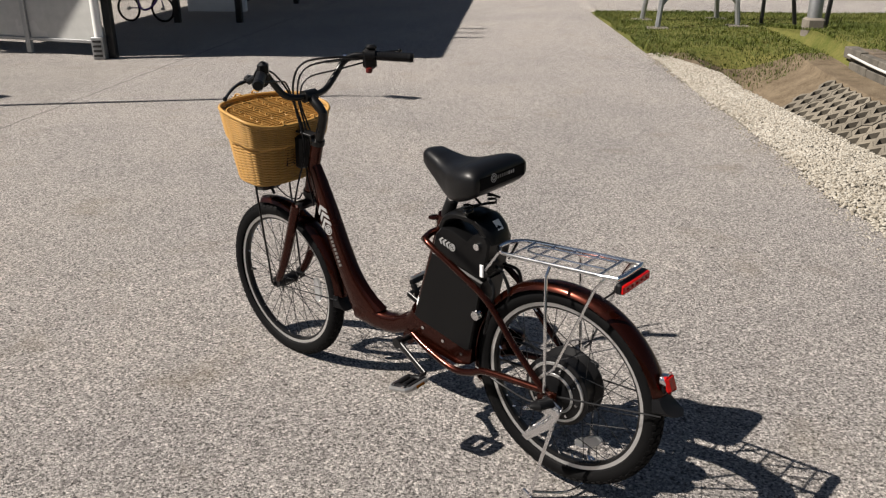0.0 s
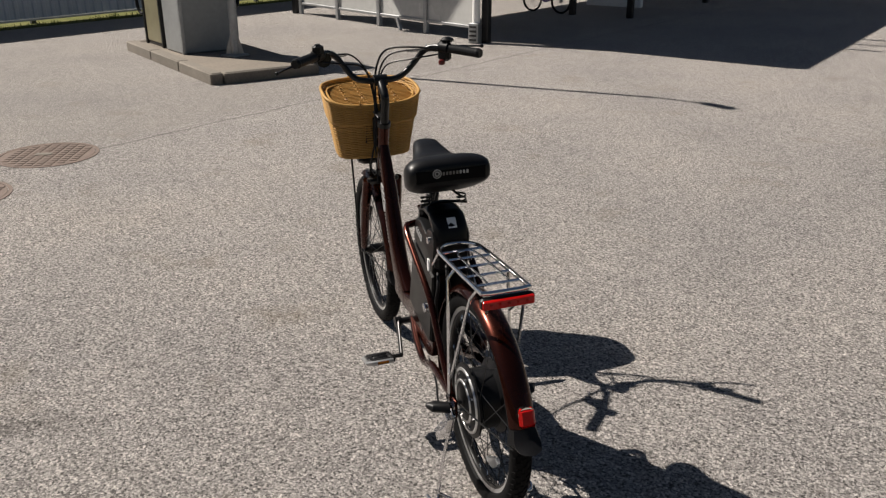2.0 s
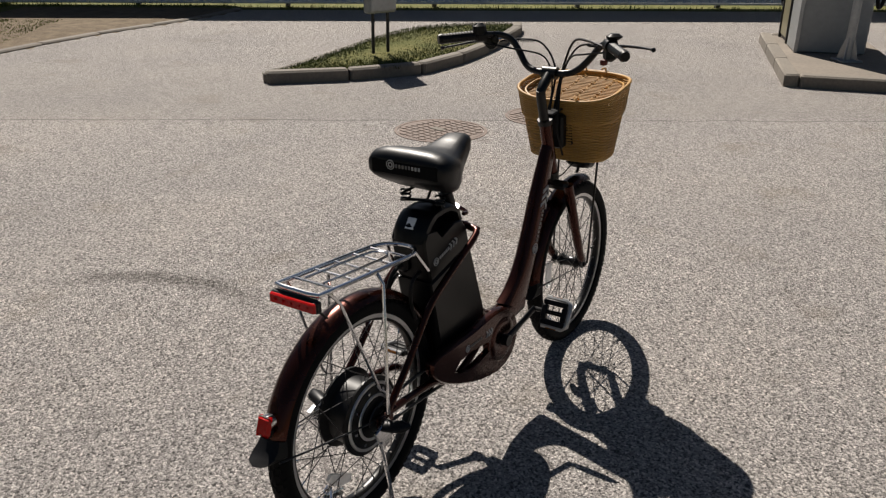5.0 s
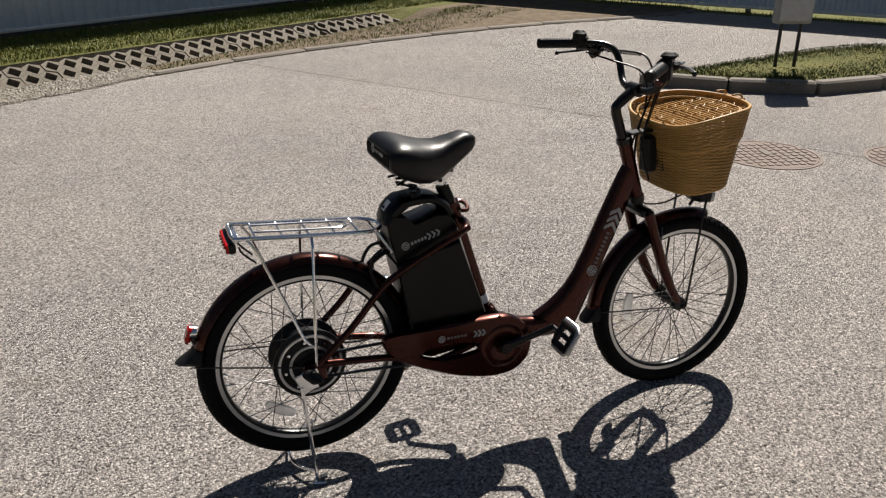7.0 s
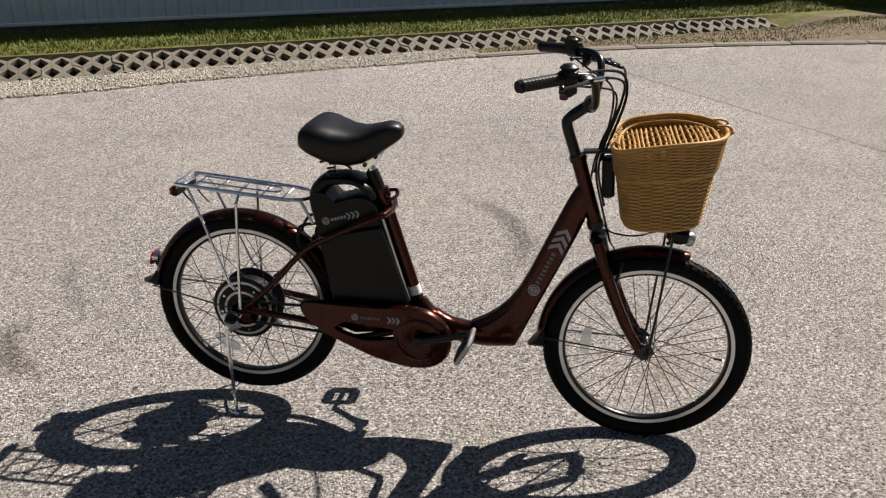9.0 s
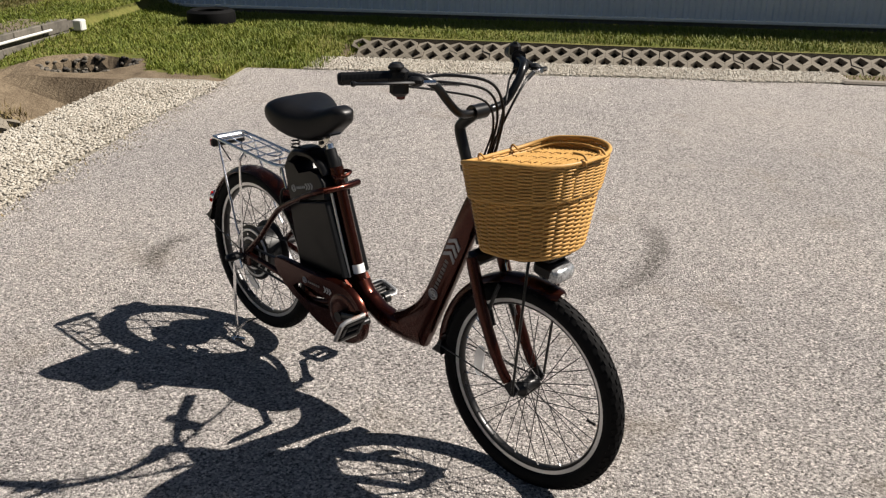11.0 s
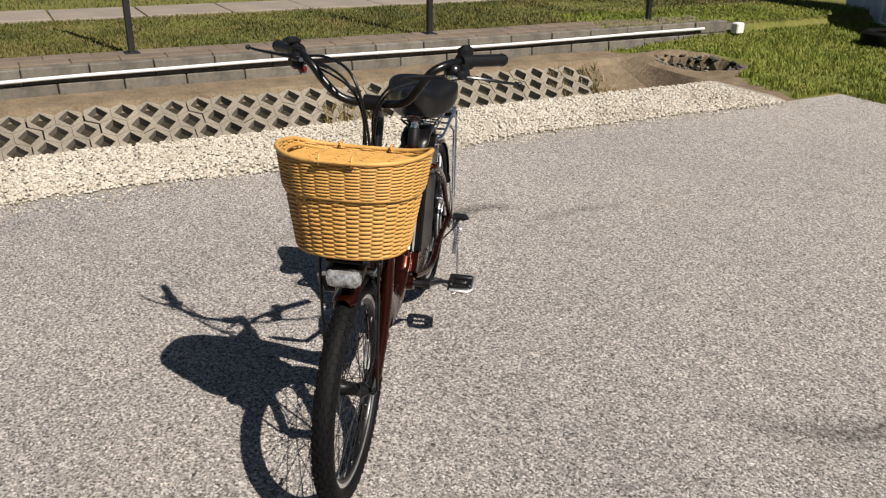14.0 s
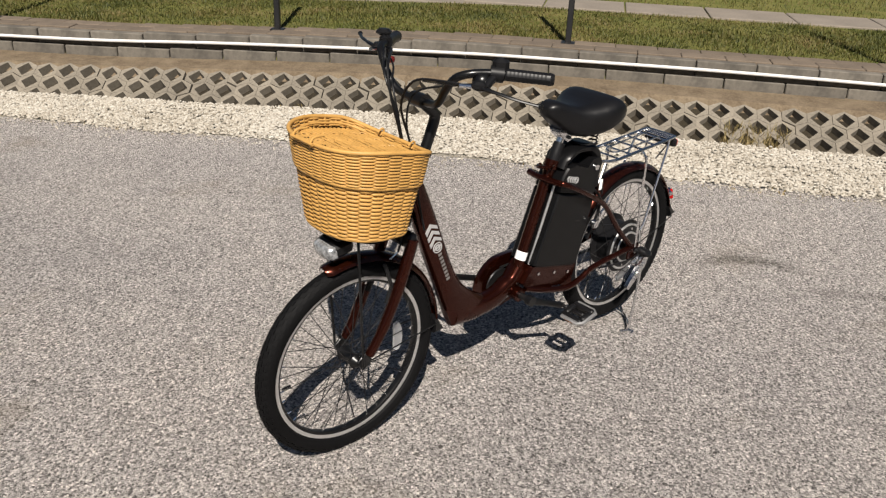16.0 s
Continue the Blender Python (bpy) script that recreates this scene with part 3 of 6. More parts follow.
slab.materials.append(PAVER)
for row in range(2):
    for k in range(47):
        if -11.7 + 0.39 * k < -8.0:
            continue
        ob = part("paver", slab, PAVER, coping)
        ob.matrix_basis = west(-5.24 - 0.2 * row, -11.7 + 0.39 * k + 0.19 * row, 0.272 + random.uniform(-0.003, 0.003), random.uniform(-0.5, 0.5))
pipe = thing("drain_pipe", "long white plastic pipe lying along the block wall", "pipe")
part("tube", Mesh().tube(curve([(float(skew(-5.015, y)), y, 0.205 + 0.008 * math.sin(y * 1.3) - float(sink(-5.0, y))) for y in np.arange(-8.0, 7.2, 0.9)], 3), 0.015, 10), PIPE_WHITE, pipe)
part("sleeve", Mesh().box((-4.96, 6.9, 0.2), (0.11, 0.12, 0.13), bevel=0.012), PIPE_WHITE, pipe, "white box on the pipe end")
post = thing("fence_post", "slim black steel fence post on the pavers", "post", west(-5.4, -0.06, 0.29), "fence posts")
part("shaft", Mesh().box((0, 0, 0.95), (0.055, 0.055, 1.9), bevel=0.006), POST_BLACK, post)
part("base_plate", Mesh().box((0, 0, 0.006), (0.13, 0.13, 0.012), bevel=0.003), POST_BLACK, post)
for y in (-5.8, -2.9, 2.9, 5.85):
    copy_thing(post, west(-5.4, y, 0.29))
path = tagged(new("pavement_path"), "pale concrete footpath slabs in the grass", "pavement", "", "structure")
slab = Mesh().box((0, 0, 0), (0.9, 0.98, 0.06), bevel=0.008).build("slab")
slab.materials.append(PATH_CONC)
for k in range(26):
    part("slab", slab, PATH_CONC, path, at=west(-8.35, -12 + k, 0.265 + random.uniform(-0.004, 0.004)))

# ---- grass blocks: hexagonal cells with open diamond holes ----
P, Q, THICK = 0.2, 0.158, 0.09


def grid_block():
    m = Mesh()
    for col in range(2):
        for row in range(5):
            cx, cy = (col + (0.5 if row % 2 else 0.0)) * P, row * Q
            outer = [(0, 0.6667 * Q), (-0.5 * P, 0.3333 * Q), (-0.5 * P, -0.3333 * Q), (0, -0.6667 * Q), (0.5 * P, -0.3333 * Q), (0.5 * P, 0.3333 * Q)]
            outer = [(a * 0.985, b * 0.985) for a, b in outer]
            inner = [(0, 0.53 * Q), (-0.37 * P, 0.02 * Q), (-0.37 * P, -0.02 * Q), (0, -0.53 * Q), (0.37 * P, -0.02 * Q), (0.37 * P, 0.02 * Q)]
            rings = [[(cx + a, cy + b, z) for a, b in loop] for loop, z in ((inner, -THICK), (inner, 0.0), (outer, 0.0), (outer, -THICK))]
            m.ring_strip(rings, caps=False)
    return m.build("grid_block", 20)


block = grid_block()
block.materials.append(GRID_CONC)


def bank(name, n, rows, frame_of, label):
    top = tagged(new(name), label, "bank", "", "structure")
    for k in range(n):
        for r in range(rows):
            ob = part("grid_block", block, GRID_CONC, top)
            ob.matrix_basis = frame_of(k * 2 * P, r * 5 * Q) @ pose(0, 0, random.uniform(-0.006, 0.006), random.uniform(-1, 1), random.uniform(-1, 1), random.uniform(-0.6, 0.6))


slope = math.degrees(math.atan2(0.35, 0.7))
steep = 30.0
bank("bank_west", 29, 1, lambda a, b: west(-4.7 + 0.82 * math.cos(radians(steep)), -7.3 + a, 0.035 - 0.82 * math.sin(radians(steep)), 90) @ pose(0, 0, 0, steep, 0, 0) @ pose(0, b + 0.035, 0.01), "sloping ditch bank of concrete grass blocks with diamond holes")
bank("bank_north", 26, 1, lambda a, b: pose(-1.75 + a, float(lean(-1.75 + a, 7.3)) - 0.82 * math.cos(radians(slope)), 0.03 - 0.82 * math.sin(radians(slope)), 0, 0, -4.9) @ pose(0, 0, 0, slope, 0, 0) @ pose(0, b + 0.035, 0.01), "sloping ditch bank of concrete grass blocks below the verge")

# broken stones in the washed-out pit at the end of the ditch
turn, far = rng.uniform(0, 2 * math.pi, 260), rng.uniform(0.1, 1.25, 260)
px, py = -4.02 + 0.36 * far * np.cos(turn), 5.38 + 0.108 * far * np.cos(turn) + 0.2 * far * np.sin(turn)
rubble = np.stack([px, py, [height(float(p), float(q)) for p, q in zip(px, py)]], 1)
pebbles("rubble", rubble, 0.028, island_varied("rubble_stone", [(0, (0.03, 0.027, 0.023)), (0.6, (0.09, 0.08, 0.066)), (1, (0.2, 0.175, 0.14))]), "broken stones and clods in a washed-out pit", "rubble")
tyre = thing("old_tyre", "worn black tyre lying on the grass by the wall", "tyre", pose(-3.9, 8.3, 0.13))
part("tread", Mesh().lathe([(0.17, -0.08), (0.26, -0.1), (0.31, -0.07), (0.32, 0), (0.31, 0.07), (0.26, 0.1), (0.17, 0.08), (0.2, 0)], (0, 0, 0), 28, "z"), RUBBER, tyre)

# ---- sheet metal walls ----
def sheeting(name, length, tall, foot, label, at):
    """A trapezoid profiled wall along its own x axis, facing its own -y."""
    top = tagged(new(name), label, "wall", "", "structure")
    top.matrix_basis = at
    pitch = 0.16
    n = int(length / pitch)
    per = ((0.0, 0.0), (0.065, 0.0), (0.085, -0.022), (0.135, -0.022), (0.155, 0.0))
    outline = [(i * pitch + a, b) for i in range(n) for a, b in per]
    m = Mesh()
    base = len(m.v)
    for a, b in outline:
        m.v += [(a, b, foot), (a, b, tall), (a, b + 0.035, tall), (a, b + 0.035, foot)]
    for i in range(len(outline) - 1):
        for j in range(4):
            p, q = base + i * 4 + j, base + i * 4 + (j + 1) % 4
            m.f.append((p, p + 4, q + 4, q))
    part("sheet", m, CLAD, top, smooth=20)
    part("cap", Mesh().box((length / 2, 0, tall + 0.03), (length, 0.12, 0.06), bevel=0.01), FLASH, top)
    part("flashing", Mesh().box((length / 2, -0.03, foot - 0.02), (length, 0.05, 0.04), bevel=0.006), FLASH, top)
    return top


wall_north = sheeting("wall_north", 17.9, 3.1, 0.13, "blue-grey profiled sheet wall on a dark plinth", pose(-5.6, 9.68, 0, 0, 0, -4.9))
part("plinth", Mesh().box((8.95, 0.07, 0.02), (17.9, 0.1, 0.18), bevel=0.01), PLINTH, wall_north)
wall_east = sheeting("wall_east", 33.0, 1.95, 0.1, "blue-grey profiled sheet fence standing in shade", pose(12.2, 8.2, 0, 0, 0, -90))
for k in range(13):
    part("post", Mesh().box((0, 0, 0.95), (0.08, 0.08, 1.9), bevel=0.008), PLINTH, wall_east, at=pose(1.2 + 2.5 * k, 0.1, 0))

# ---- kerbs ----
def kerb_run(name, pts, label, tall=0.12, wide=0.13, step=0.98):
    top = tagged(new(name), label, "kerb", "", "structure")
    line = [Vector((x, y, 0)) for x, y in pts]
    out, carry = [line[0]], 0.0
    for a, b in zip(line, line[1:]):
        d, L = (b - a).normalized(), (b - a).length
        s = step - carry
        while s < L:
            out.append(a + d * s)
            s += step
        carry = L - (s - step)
    out.append(line[-1])
    for a, b in zip(out, out[1:]):
        if (b - a).length < 0.1:
            continue
        c = (a + b) / 2
        part("kerbstone", Mesh().box((0, 0, tall / 2 - 0.03), ((b - a).length - 0.012, wide, tall + 0.06), bevel=0.018), KERB_CONC, top, at=pose(c.x, c.y, 0, 0, 0, math.degrees(math.atan2((b - a).y, (b - a).x))))
    return top


kerb_run("kerb_north", list(zip(KERB_X, KERB_Y + 0.06)), "curved concrete kerb along the yard edge", tall=0.03)
ISLAND = [(5.66, 1.48), (5.8, 0.75), (5.96, 0.2), (6.3, -0.22), (7.2, -0.72), (8.2, -1.16), (9.0, -1.46), (9.4, -1.52)]
ISLAND_BACK = [(9.4, -1.52), (9.45, -1.2), (9.2, -0.45), (8.7, 0.1), (7.9, 0.52), (7.0, 0.88), (6.3, 1.17), (5.85, 1.4), (5.66, 1.48)]
kerb_run("kerb_island", ISLAND, "raised concrete kerb round the grass island", step=0.8)
kerb_run("kerb_island_back", ISLAND_BACK, "raised concrete kerb on the far side of the grass island", tall=0.1, wide=0.1, step=0.8)
isle = Mesh()
loop = curve([(x, y, 0) for x, y in ISLAND + ISLAND_BACK[1:-1]], 3, True)
cen = sum(loop, Vector()) / len(loop)
isle.ring_strip([[q + (Vector((0, 0, -0.02)) if s == 1 else Vector((0, 0, z))) for q in [cen + (p - cen) * s for p in loop]] for s, z in ((0.975, 0), (0.97, 0.085), (0.7, 0.095), (0.3, 0.1))])
tagged(part("ground_island", isle, TURF), "turf filling the kerbed island", "ground", "", "structure")


def on_isle(x, y):
    poly = [(p.x, p.y) for p in loop]
    inside = np.zeros(len(x), bool)
    for (ax, ay), (bx, by) in zip(poly, poly[1:] + poly[:1]):
        cross = ((ay > y) != (by > y)) & (x < (bx - ax) * (y - ay) / (by - ay + 1e-12) + ax)
        inside ^= cross
    return inside


grass("grass", 70000, (5.6, 9.6, -1.7, 1.6), lambda x, y: 0.09, 0.042, MEADOW, "grass growing on the kerbed island", mask=on_isle)
board = thing("notice_board", "grey metal board on two black legs on the grass island", "sign", pose(6.73, 0.38, 0.12, 0, 0, -52))
for x in (-0.1, 0.1):
    part("leg", Mesh().tube([(x, 0, 0), (x, 0, 1.2)], 0.018, 10), POST_BLACK, board)
part("panel", Mesh().box((0, 0, 0.85), (0.36, 0.12, 0.85), bevel=0.012), CABINET, board)
part("frame", Mesh().box((0, -0.064, 0.85), (0.33, 0.012, 0.8), bevel=0.004), STEEL, board)

# ---- joint covers ----
def manhole(x, y, r, turn):
    ob = thing("manhole_cover", "round rusty cast iron manhole cover flush in the asphalt", "manhole", pose(x, y, 0.004, 0, 0, turn), "manhole covers")
    part("frame", Mesh().lathe([(r, -0.03), (r, 0.0), (r * 0.93, 0.0), (r * 0.93, -0.03)], (0, 0, 0), 40, "z"), IRON, ob)
    lid = part("lid", Mesh().lathe([(0.004, -0.03), (0.004, -0.001), (r * 0.915, -0.001), (r * 0.915, -0.03)], (0, 0, 0), 40, "z"), IRON, ob)
    for i in range(-5, 6):
        half = math.sqrt(max(0, (r * 0.88) ** 2 - (i * r * 0.16) ** 2))
        for j in range(-5, 5):
            a, b = j * r * 0.19 + 0.01, (j + 1) * r * 0.19 - 0.01
            if max(abs(a), abs(b)) < half:
                part("rib", Mesh().box(((a + b) / 2, i * r * 0.16, 0.001), (b - a, r * 0.1, 0.006), bevel=0.0015), IRON, lid)
    part("plug", Mesh().box((0.03, 0.0, 0.001), (0.12, 0.06, 0.012), bevel=0.003), KERB_CONC, ob, "pale filled lifting slot")


manhole(3.8, -0.1, 0.36, 40)
manhole(4.24, -1.02, 0.36, 40)

# ---- pump island ----
isl = thing("pump_island", "raised concrete pump island with kerbstones", "island", pose(5.42, -3.56, 0, 0, 0, -19))
part("slab", Mesh().box((1.56, -0.68, 0.045), (2.84, 1.14, 0.13), bevel=0.02), PATH_CONC, isl)
for k in range(3):
    part("kerbstone", Mesh().box((0.535 + 1.03 * k, -0.07, 0.05), (1.022, 0.14, 0.15), bevel=0.016), KERB_CONC, isl)
for x in (0.07, 3.05):
    part("kerbstone", Mesh().box((x, -0.71, 0.05), (0.14, 1.12, 0.15), bevel=0.016), KERB_CONC, isl)
pump = thing("fuel_pump", "tall grey steel fuel pump cabinet with hoses", "pump", pose(5.24, -3.46, 0.11, 0, 0, -17))
part("body", Mesh().box((2.05, -0.72, 1.0), (0.55, 0.75, 2.0), bevel=0.015), CABINET, pump)
part("side_strip", Mesh().box((1.76, -0.36, 1.0), (0.03, 0.04, 2.0), bevel=0.004), STEEL, pump)
part("dispenser", Mesh().box((2.75, -0.62, 0.9), (0.62, 0.5, 1.8), bevel=0.02), PLINTH, pump, "dark dispenser housing")
part("front_panel", Mesh().box((2.75, -0.365, 0.9), (0.5, 0.02, 1.7), bevel=0.006), BRASSY, pump, "yellowed front panel")
for k, x in enumerate((2.45, 3.04)):
    part("trim", Mesh().box((x, -0.36, 0.9), (0.05, 0.04, 1.8), bevel=0.008), DARK_STEEL, pump)
part("hose", Mesh().tube(curve([(3.1, -0.5, 1.3), (3.3, -0.38, 0.9), (3.28, -0.36, 0.45), (3.15, -0.4, 0.38), (3.1, -0.45, 0.6), (3.12, -0.5, 1.0)], 8), 0.022, 10), BLACK, pump, "black rubber hose")
part("hose", Mesh().tube(curve([(2.1, -1.12, 1.4), (2.12, -1.22, 0.95), (2.1, -1.26, 0.6), (2.05, -1.2, 0.5), (2.0, -1.14, 0.8)], 8), 0.022, 10), BLACK, pump, "black rubber hose")
lamp = thing("lamp_post", "tall slim galvanised lamp post with a flanged foot", "street lamp", pose(6.25, -4.62, 0.11))
part("foot_plate", Mesh().box((0, 0, 0.01), (0.24, 0.24, 0.02), bevel=0.004), STEEL, lamp)
for k in range(4):
    part("gusset", Mesh().ring_strip([[(0.11, s, 0.02), (0.018, s, 0.02), (0.018, s, 0.34)] for s in (-0.005, 0.005)]), STEEL, lamp, at=pose(0, 0, 0, 0, 0, 45 + 90 * k), smooth=0)
part("mast", Mesh().tube([(0, 0, 0), (0, 0, 5.25)], [0.045, 0.034], 12), STEEL, lamp)
part("arm", Mesh().tube(curve([(0, 0, 5.2), (-0.03, 0.01, 5.33), (-0.15, 0.04, 5.5), (-0.24, 0.07, 5.57)], 5), 0.02, 10), STEEL, lamp)
part("lamp_head", Mesh().box((-0.34, 0.1, 5.6), (0.36, 0.14, 0.07), turn=pose(0, 0, 0, 0, 0, -16), bevel=0.025), STEEL, lamp)

# ---- canopy with screens ----
canopy = thing("canopy", "large flat roofed canopy over the parking area", "canopy", pose(0, 0, 0))
part("roof", Mesh().box((7.25, -13.4, 4.05), (5.9, 11.8, 0.26), bevel=0.03), ROOF, canopy)
for k, y in enumerate((-9.6, -10.2, -10.8)):
    part("bracket", Mesh().box((4.1, y, 4.1), (0.6, 0.08, 0.06), bevel=0.01), STEEL, canopy)
for x, y in ((4.86, -8.05), (4.49, -12.25), (5.59, -12.16), (4.4, -16.0), (5.7, -16.6), (9.9, -9.3), (9.9, -16.2)):
    part("column", Mesh().box((x, y, 1.95), (0.11, 0.11, 3.98), bevel=0.012), DARK_STEEL, canopy)
part("downpipe", Mesh().tube([(4.97, -7.95, 0.22), (4.97, -7.95, 3.95)], 0.055, 14), WHITE, canopy, "white painted downpipe")
grate = part("drain_box", Mesh().box((4.97, -7.93, 0.14), (0.16, 0.12, 0.28), bevel=0.008), STEEL, canopy, "slotted drain box")
for k in range(4):
    part("slot", Mesh().box((4.97, -7.865, 0.05 + 0.06 * k), (0.11, 0.02, 0.03), bevel=0.003), POST_BLACK, grate)
screen = thing("wind_screen", "milky translucent panel fence with steel posts", "screen", pose(5.0, -8.12, 0, 0, 0, -14))
for k in range(4):
    part("panel", Mesh().box((0.63 + 1.22 * k, 0, 1.05), (1.15, 0.02, 1.75), bevel=0.004), PANEL, screen)
for k in range(1, 5):
    part("post", Mesh().box((1.22 * k, 0.02, 0.98), (0.08, 0.06, 1.96), bevel=0.006), STEEL, screen)
part("bottom_rail", Mesh().box((2.44, 0.02, 0.19), (4.88, 0.04, 0.04), bevel=0.005), STEEL, screen)
part("brace", Mesh().box((1.8, 0.1, 0.09), (0.06, 0.05, 0.2), turn=pose(0, 0, 0, 0, 25, 0), bevel=0.006), STEEL, screen)
tagged(part("wall_parking", Mesh().box((5.1, -12.9, 0.5), (1.1, 0.12, 0.75), bevel=0.01), WHITE), "white low partition behind the parked bicycle", "wall", "", "structure")
tagged(part("wall_back", Mesh().box((6.0, -20.3, 1.95), (13, 0.25, 4.2), bevel=0.02), PLINTH), "dark rendered wall closing the parking area", "wall", "", "structure")

# ---- steel mast, pole and black posts in the grass ----
mast = thing("lattice_mast", "galvanised steel lattice mast on concrete pads", "mast", pose(-3.4, -12.4, 0.02))
feet = ((0.72, -0.55), (0.65, 0.72), (-0.75, 0.32), (-0.65, -0.8))
tops = [(x * 0.45, y * 0.45, 3.4) for x, y in feet]
for (x, y), q in zip(feet, tops):
    part("leg", Mesh().tube([(x, y, 0), q], 0.045, 8), STEEL, mast)
    part("pad", Mesh().box((x, y, 0.0), (0.34, 0.3, 0.06), bevel=0.01), KERB_CONC, mast, "concrete pad")
for i in range(4):
    (ax, ay), (bx, by) = feet[i], feet[(i + 1) % 4]
    for z0, z1 in ((0.35, 1.7), (1.7, 0.35)):
        k0, k1 = 1 - 0.55 * z0 / 3.4, 1 - 0.55 * z1 / 3.4
        part("brace", Mesh().tube([(ax * k0, ay * k0, z0), (bx * k1, by * k1, z1)], 0.022, 6), STEEL, mast)
pole = thing("utility_pole", "grey pole wrapped in plastic on a square concrete foot", "pole", pose(-4.7, -10.1, 0.03))
part("foot", Mesh().box((0, 0, 0.17), (0.26, 0.26, 0.36), bevel=0.03), KERB_CONC, pole)
part("shaft", Mesh().lathe([(0.001, 0.3), (0.1, 0.3), (0.1, 1.0), (0.09, 1.02), (0.085, 3.5), (0.001, 3.5)], (0, 0, 0), 16, "z", closed=False), STEEL, pole)
for x, y, lean in ((-4.65, -12.5, 0), (-4.85, -11.3, 10), (-5.0, -10.5, -4), (-3.2, -14.2, 0), (-4.3, -14.4, 0)):
    copy_thing(post, pose(x, y, 0.02, 0, lean, 0))

# ---- parked tricycle far off ----
trike = thing("parked_bicycle", "small purple bicycle parked under the canopy", "bicycle", pose(6.17, -12.2, 0, 0, 0, 172) @ Matrix.Scale(0.8, 4))
for x in (-0.42, 0.42):
    w = part("wheel", Mesh().lathe([(0.245, -0.02), (0.28, -0.02), (0.29, 0), (0.28, 0.02), (0.245, 0.02)], (x, 0, 0.29), 28), RUBBER, trike)
    part("hub", Mesh().lathe([(0.001, -0.04), (0.03, -0.04), (0.03, 0.04), (0.001, 0.04)], (x, 0, 0.29), 12, closed=False), STEEL, w)
    for k in range(8):
        a = k * math.pi / 8
        part("spoke", Mesh().tube([(x + 0.25 * math.cos(a), 0, 0.29 + 0.25 * math.sin(a)), (x - 0.25 * math.cos(a), 0, 0.29 - 0.25 * math.sin(a))], 0.003, 4), STEEL, w)
part("frame", Mesh().tube(curve([(0.36, 0, 0.75), (0.3, 0, 0.5), (0.1, 0, 0.3), (-0.12, 0, 0.3), (-0.2, 0, 0.7)], 6), 0.025, 10), PURPLE, trike)
part("fork", Mesh().tube([(0.42, 0.05, 0.29), (0.34, 0.03, 0.72), (0.3, 0, 0.95)], 0.016, 8), PURPLE, trike)
part("chainstay", Mesh().tube([(-0.42, 0.05, 0.29), (-0.1, 0.03, 0.3)], 0.013, 8), PURPLE, trike)
part("handlebar", Mesh().tube(curve([(0.2, -0.25, 1.0), (0.32, -0.1, 0.98), (0.32, 0.1, 0.98), (0.2, 0.25, 1.0)], 5), 0.012, 8), BLACK, trike)
part("saddle", Mesh().box((-0.24, 0, 0.8), (0.24, 0.14, 0.07), bevel=0.03), BLACK, trike)

# ---- the electric bicycle: x ahead, y to its left, z up ----
# it stands a little askew: the stand lets it lean to its left
BIKE = pose(0, 0, 0, 0, 0, -36.87) @ pose(0, -0.02, 0, -1.6, 0, 0)
bike = thing("electric_bicycle", "copper-brown step-through electric bicycle with a wicker basket, on its stand", "bicycle", BIKE @ Matrix.Scale(0.985, 4))
FX, FZ, RX, RZ, R = 0.671, 0.322, -0.668, 0.355, 0.3255


# ---- wheels ----
def tyre_mesh(cx, cz):
    m = Mesh()
    w = 0.029
    prof = []
    for k in range(13):
        a = radians(-128 + 256 * k / 12)
        prof.append((R - 0.029 + 0.029 * math.cos(a), w * math.sin(a)))
    prof += [(R - 0.0525, 0.012), (R - 0.0525, -0.012)]
    m.lathe(prof, (cx, 0, cz), 96)
    return m


def tread_mesh(cx, cz):
    """Wavy rows of low rubber blocks round the tyre."""
    m = Mesh()
    n = 84
    for row in range(-2, 3):
        for k in range(n):
            a = 2 * math.pi * (k + 0.5 * (row % 2)) / n
            th = row * 0.46 + 0.07 * (-1) ** k
            y = 0.0258 * math.sin(th)
            pts = []
            for da, dt in ((-0.40, -0.17), (0.26, -0.20), (0.44, 0.17), (-0.22, 0.20)):
                ang, t2 = a + da * 2 * math.pi / n, th + dt
                pts.append((ang, t2))
            lo = [(cx + (R - 0.029 + 0.028 * math.cos(t2)) * math.cos(g), 0.0285 * math.sin(t2), cz + (R - 0.029 + 0.028 * math.cos(t2)) * math.sin(g)) for g, t2 in pts]
            hi = [(cx + (R - 0.029 + 0.0315 * math.cos(t2)) * math.cos(g), 0.0315 * math.sin(t2), cz + (R - 0.029 + 0.0315 * math.cos(t2)) * math.sin(g)) for g, t2 in pts]
            base = len(m.v)
            m.v += lo + hi
            m.f += [(base + 4, base + 5, base + 6, base + 7)] + [(base + i, base + (i + 1) % 4, base + 4 + (i + 1) % 4, base + 4 + i) for i in range(4)]
    return m


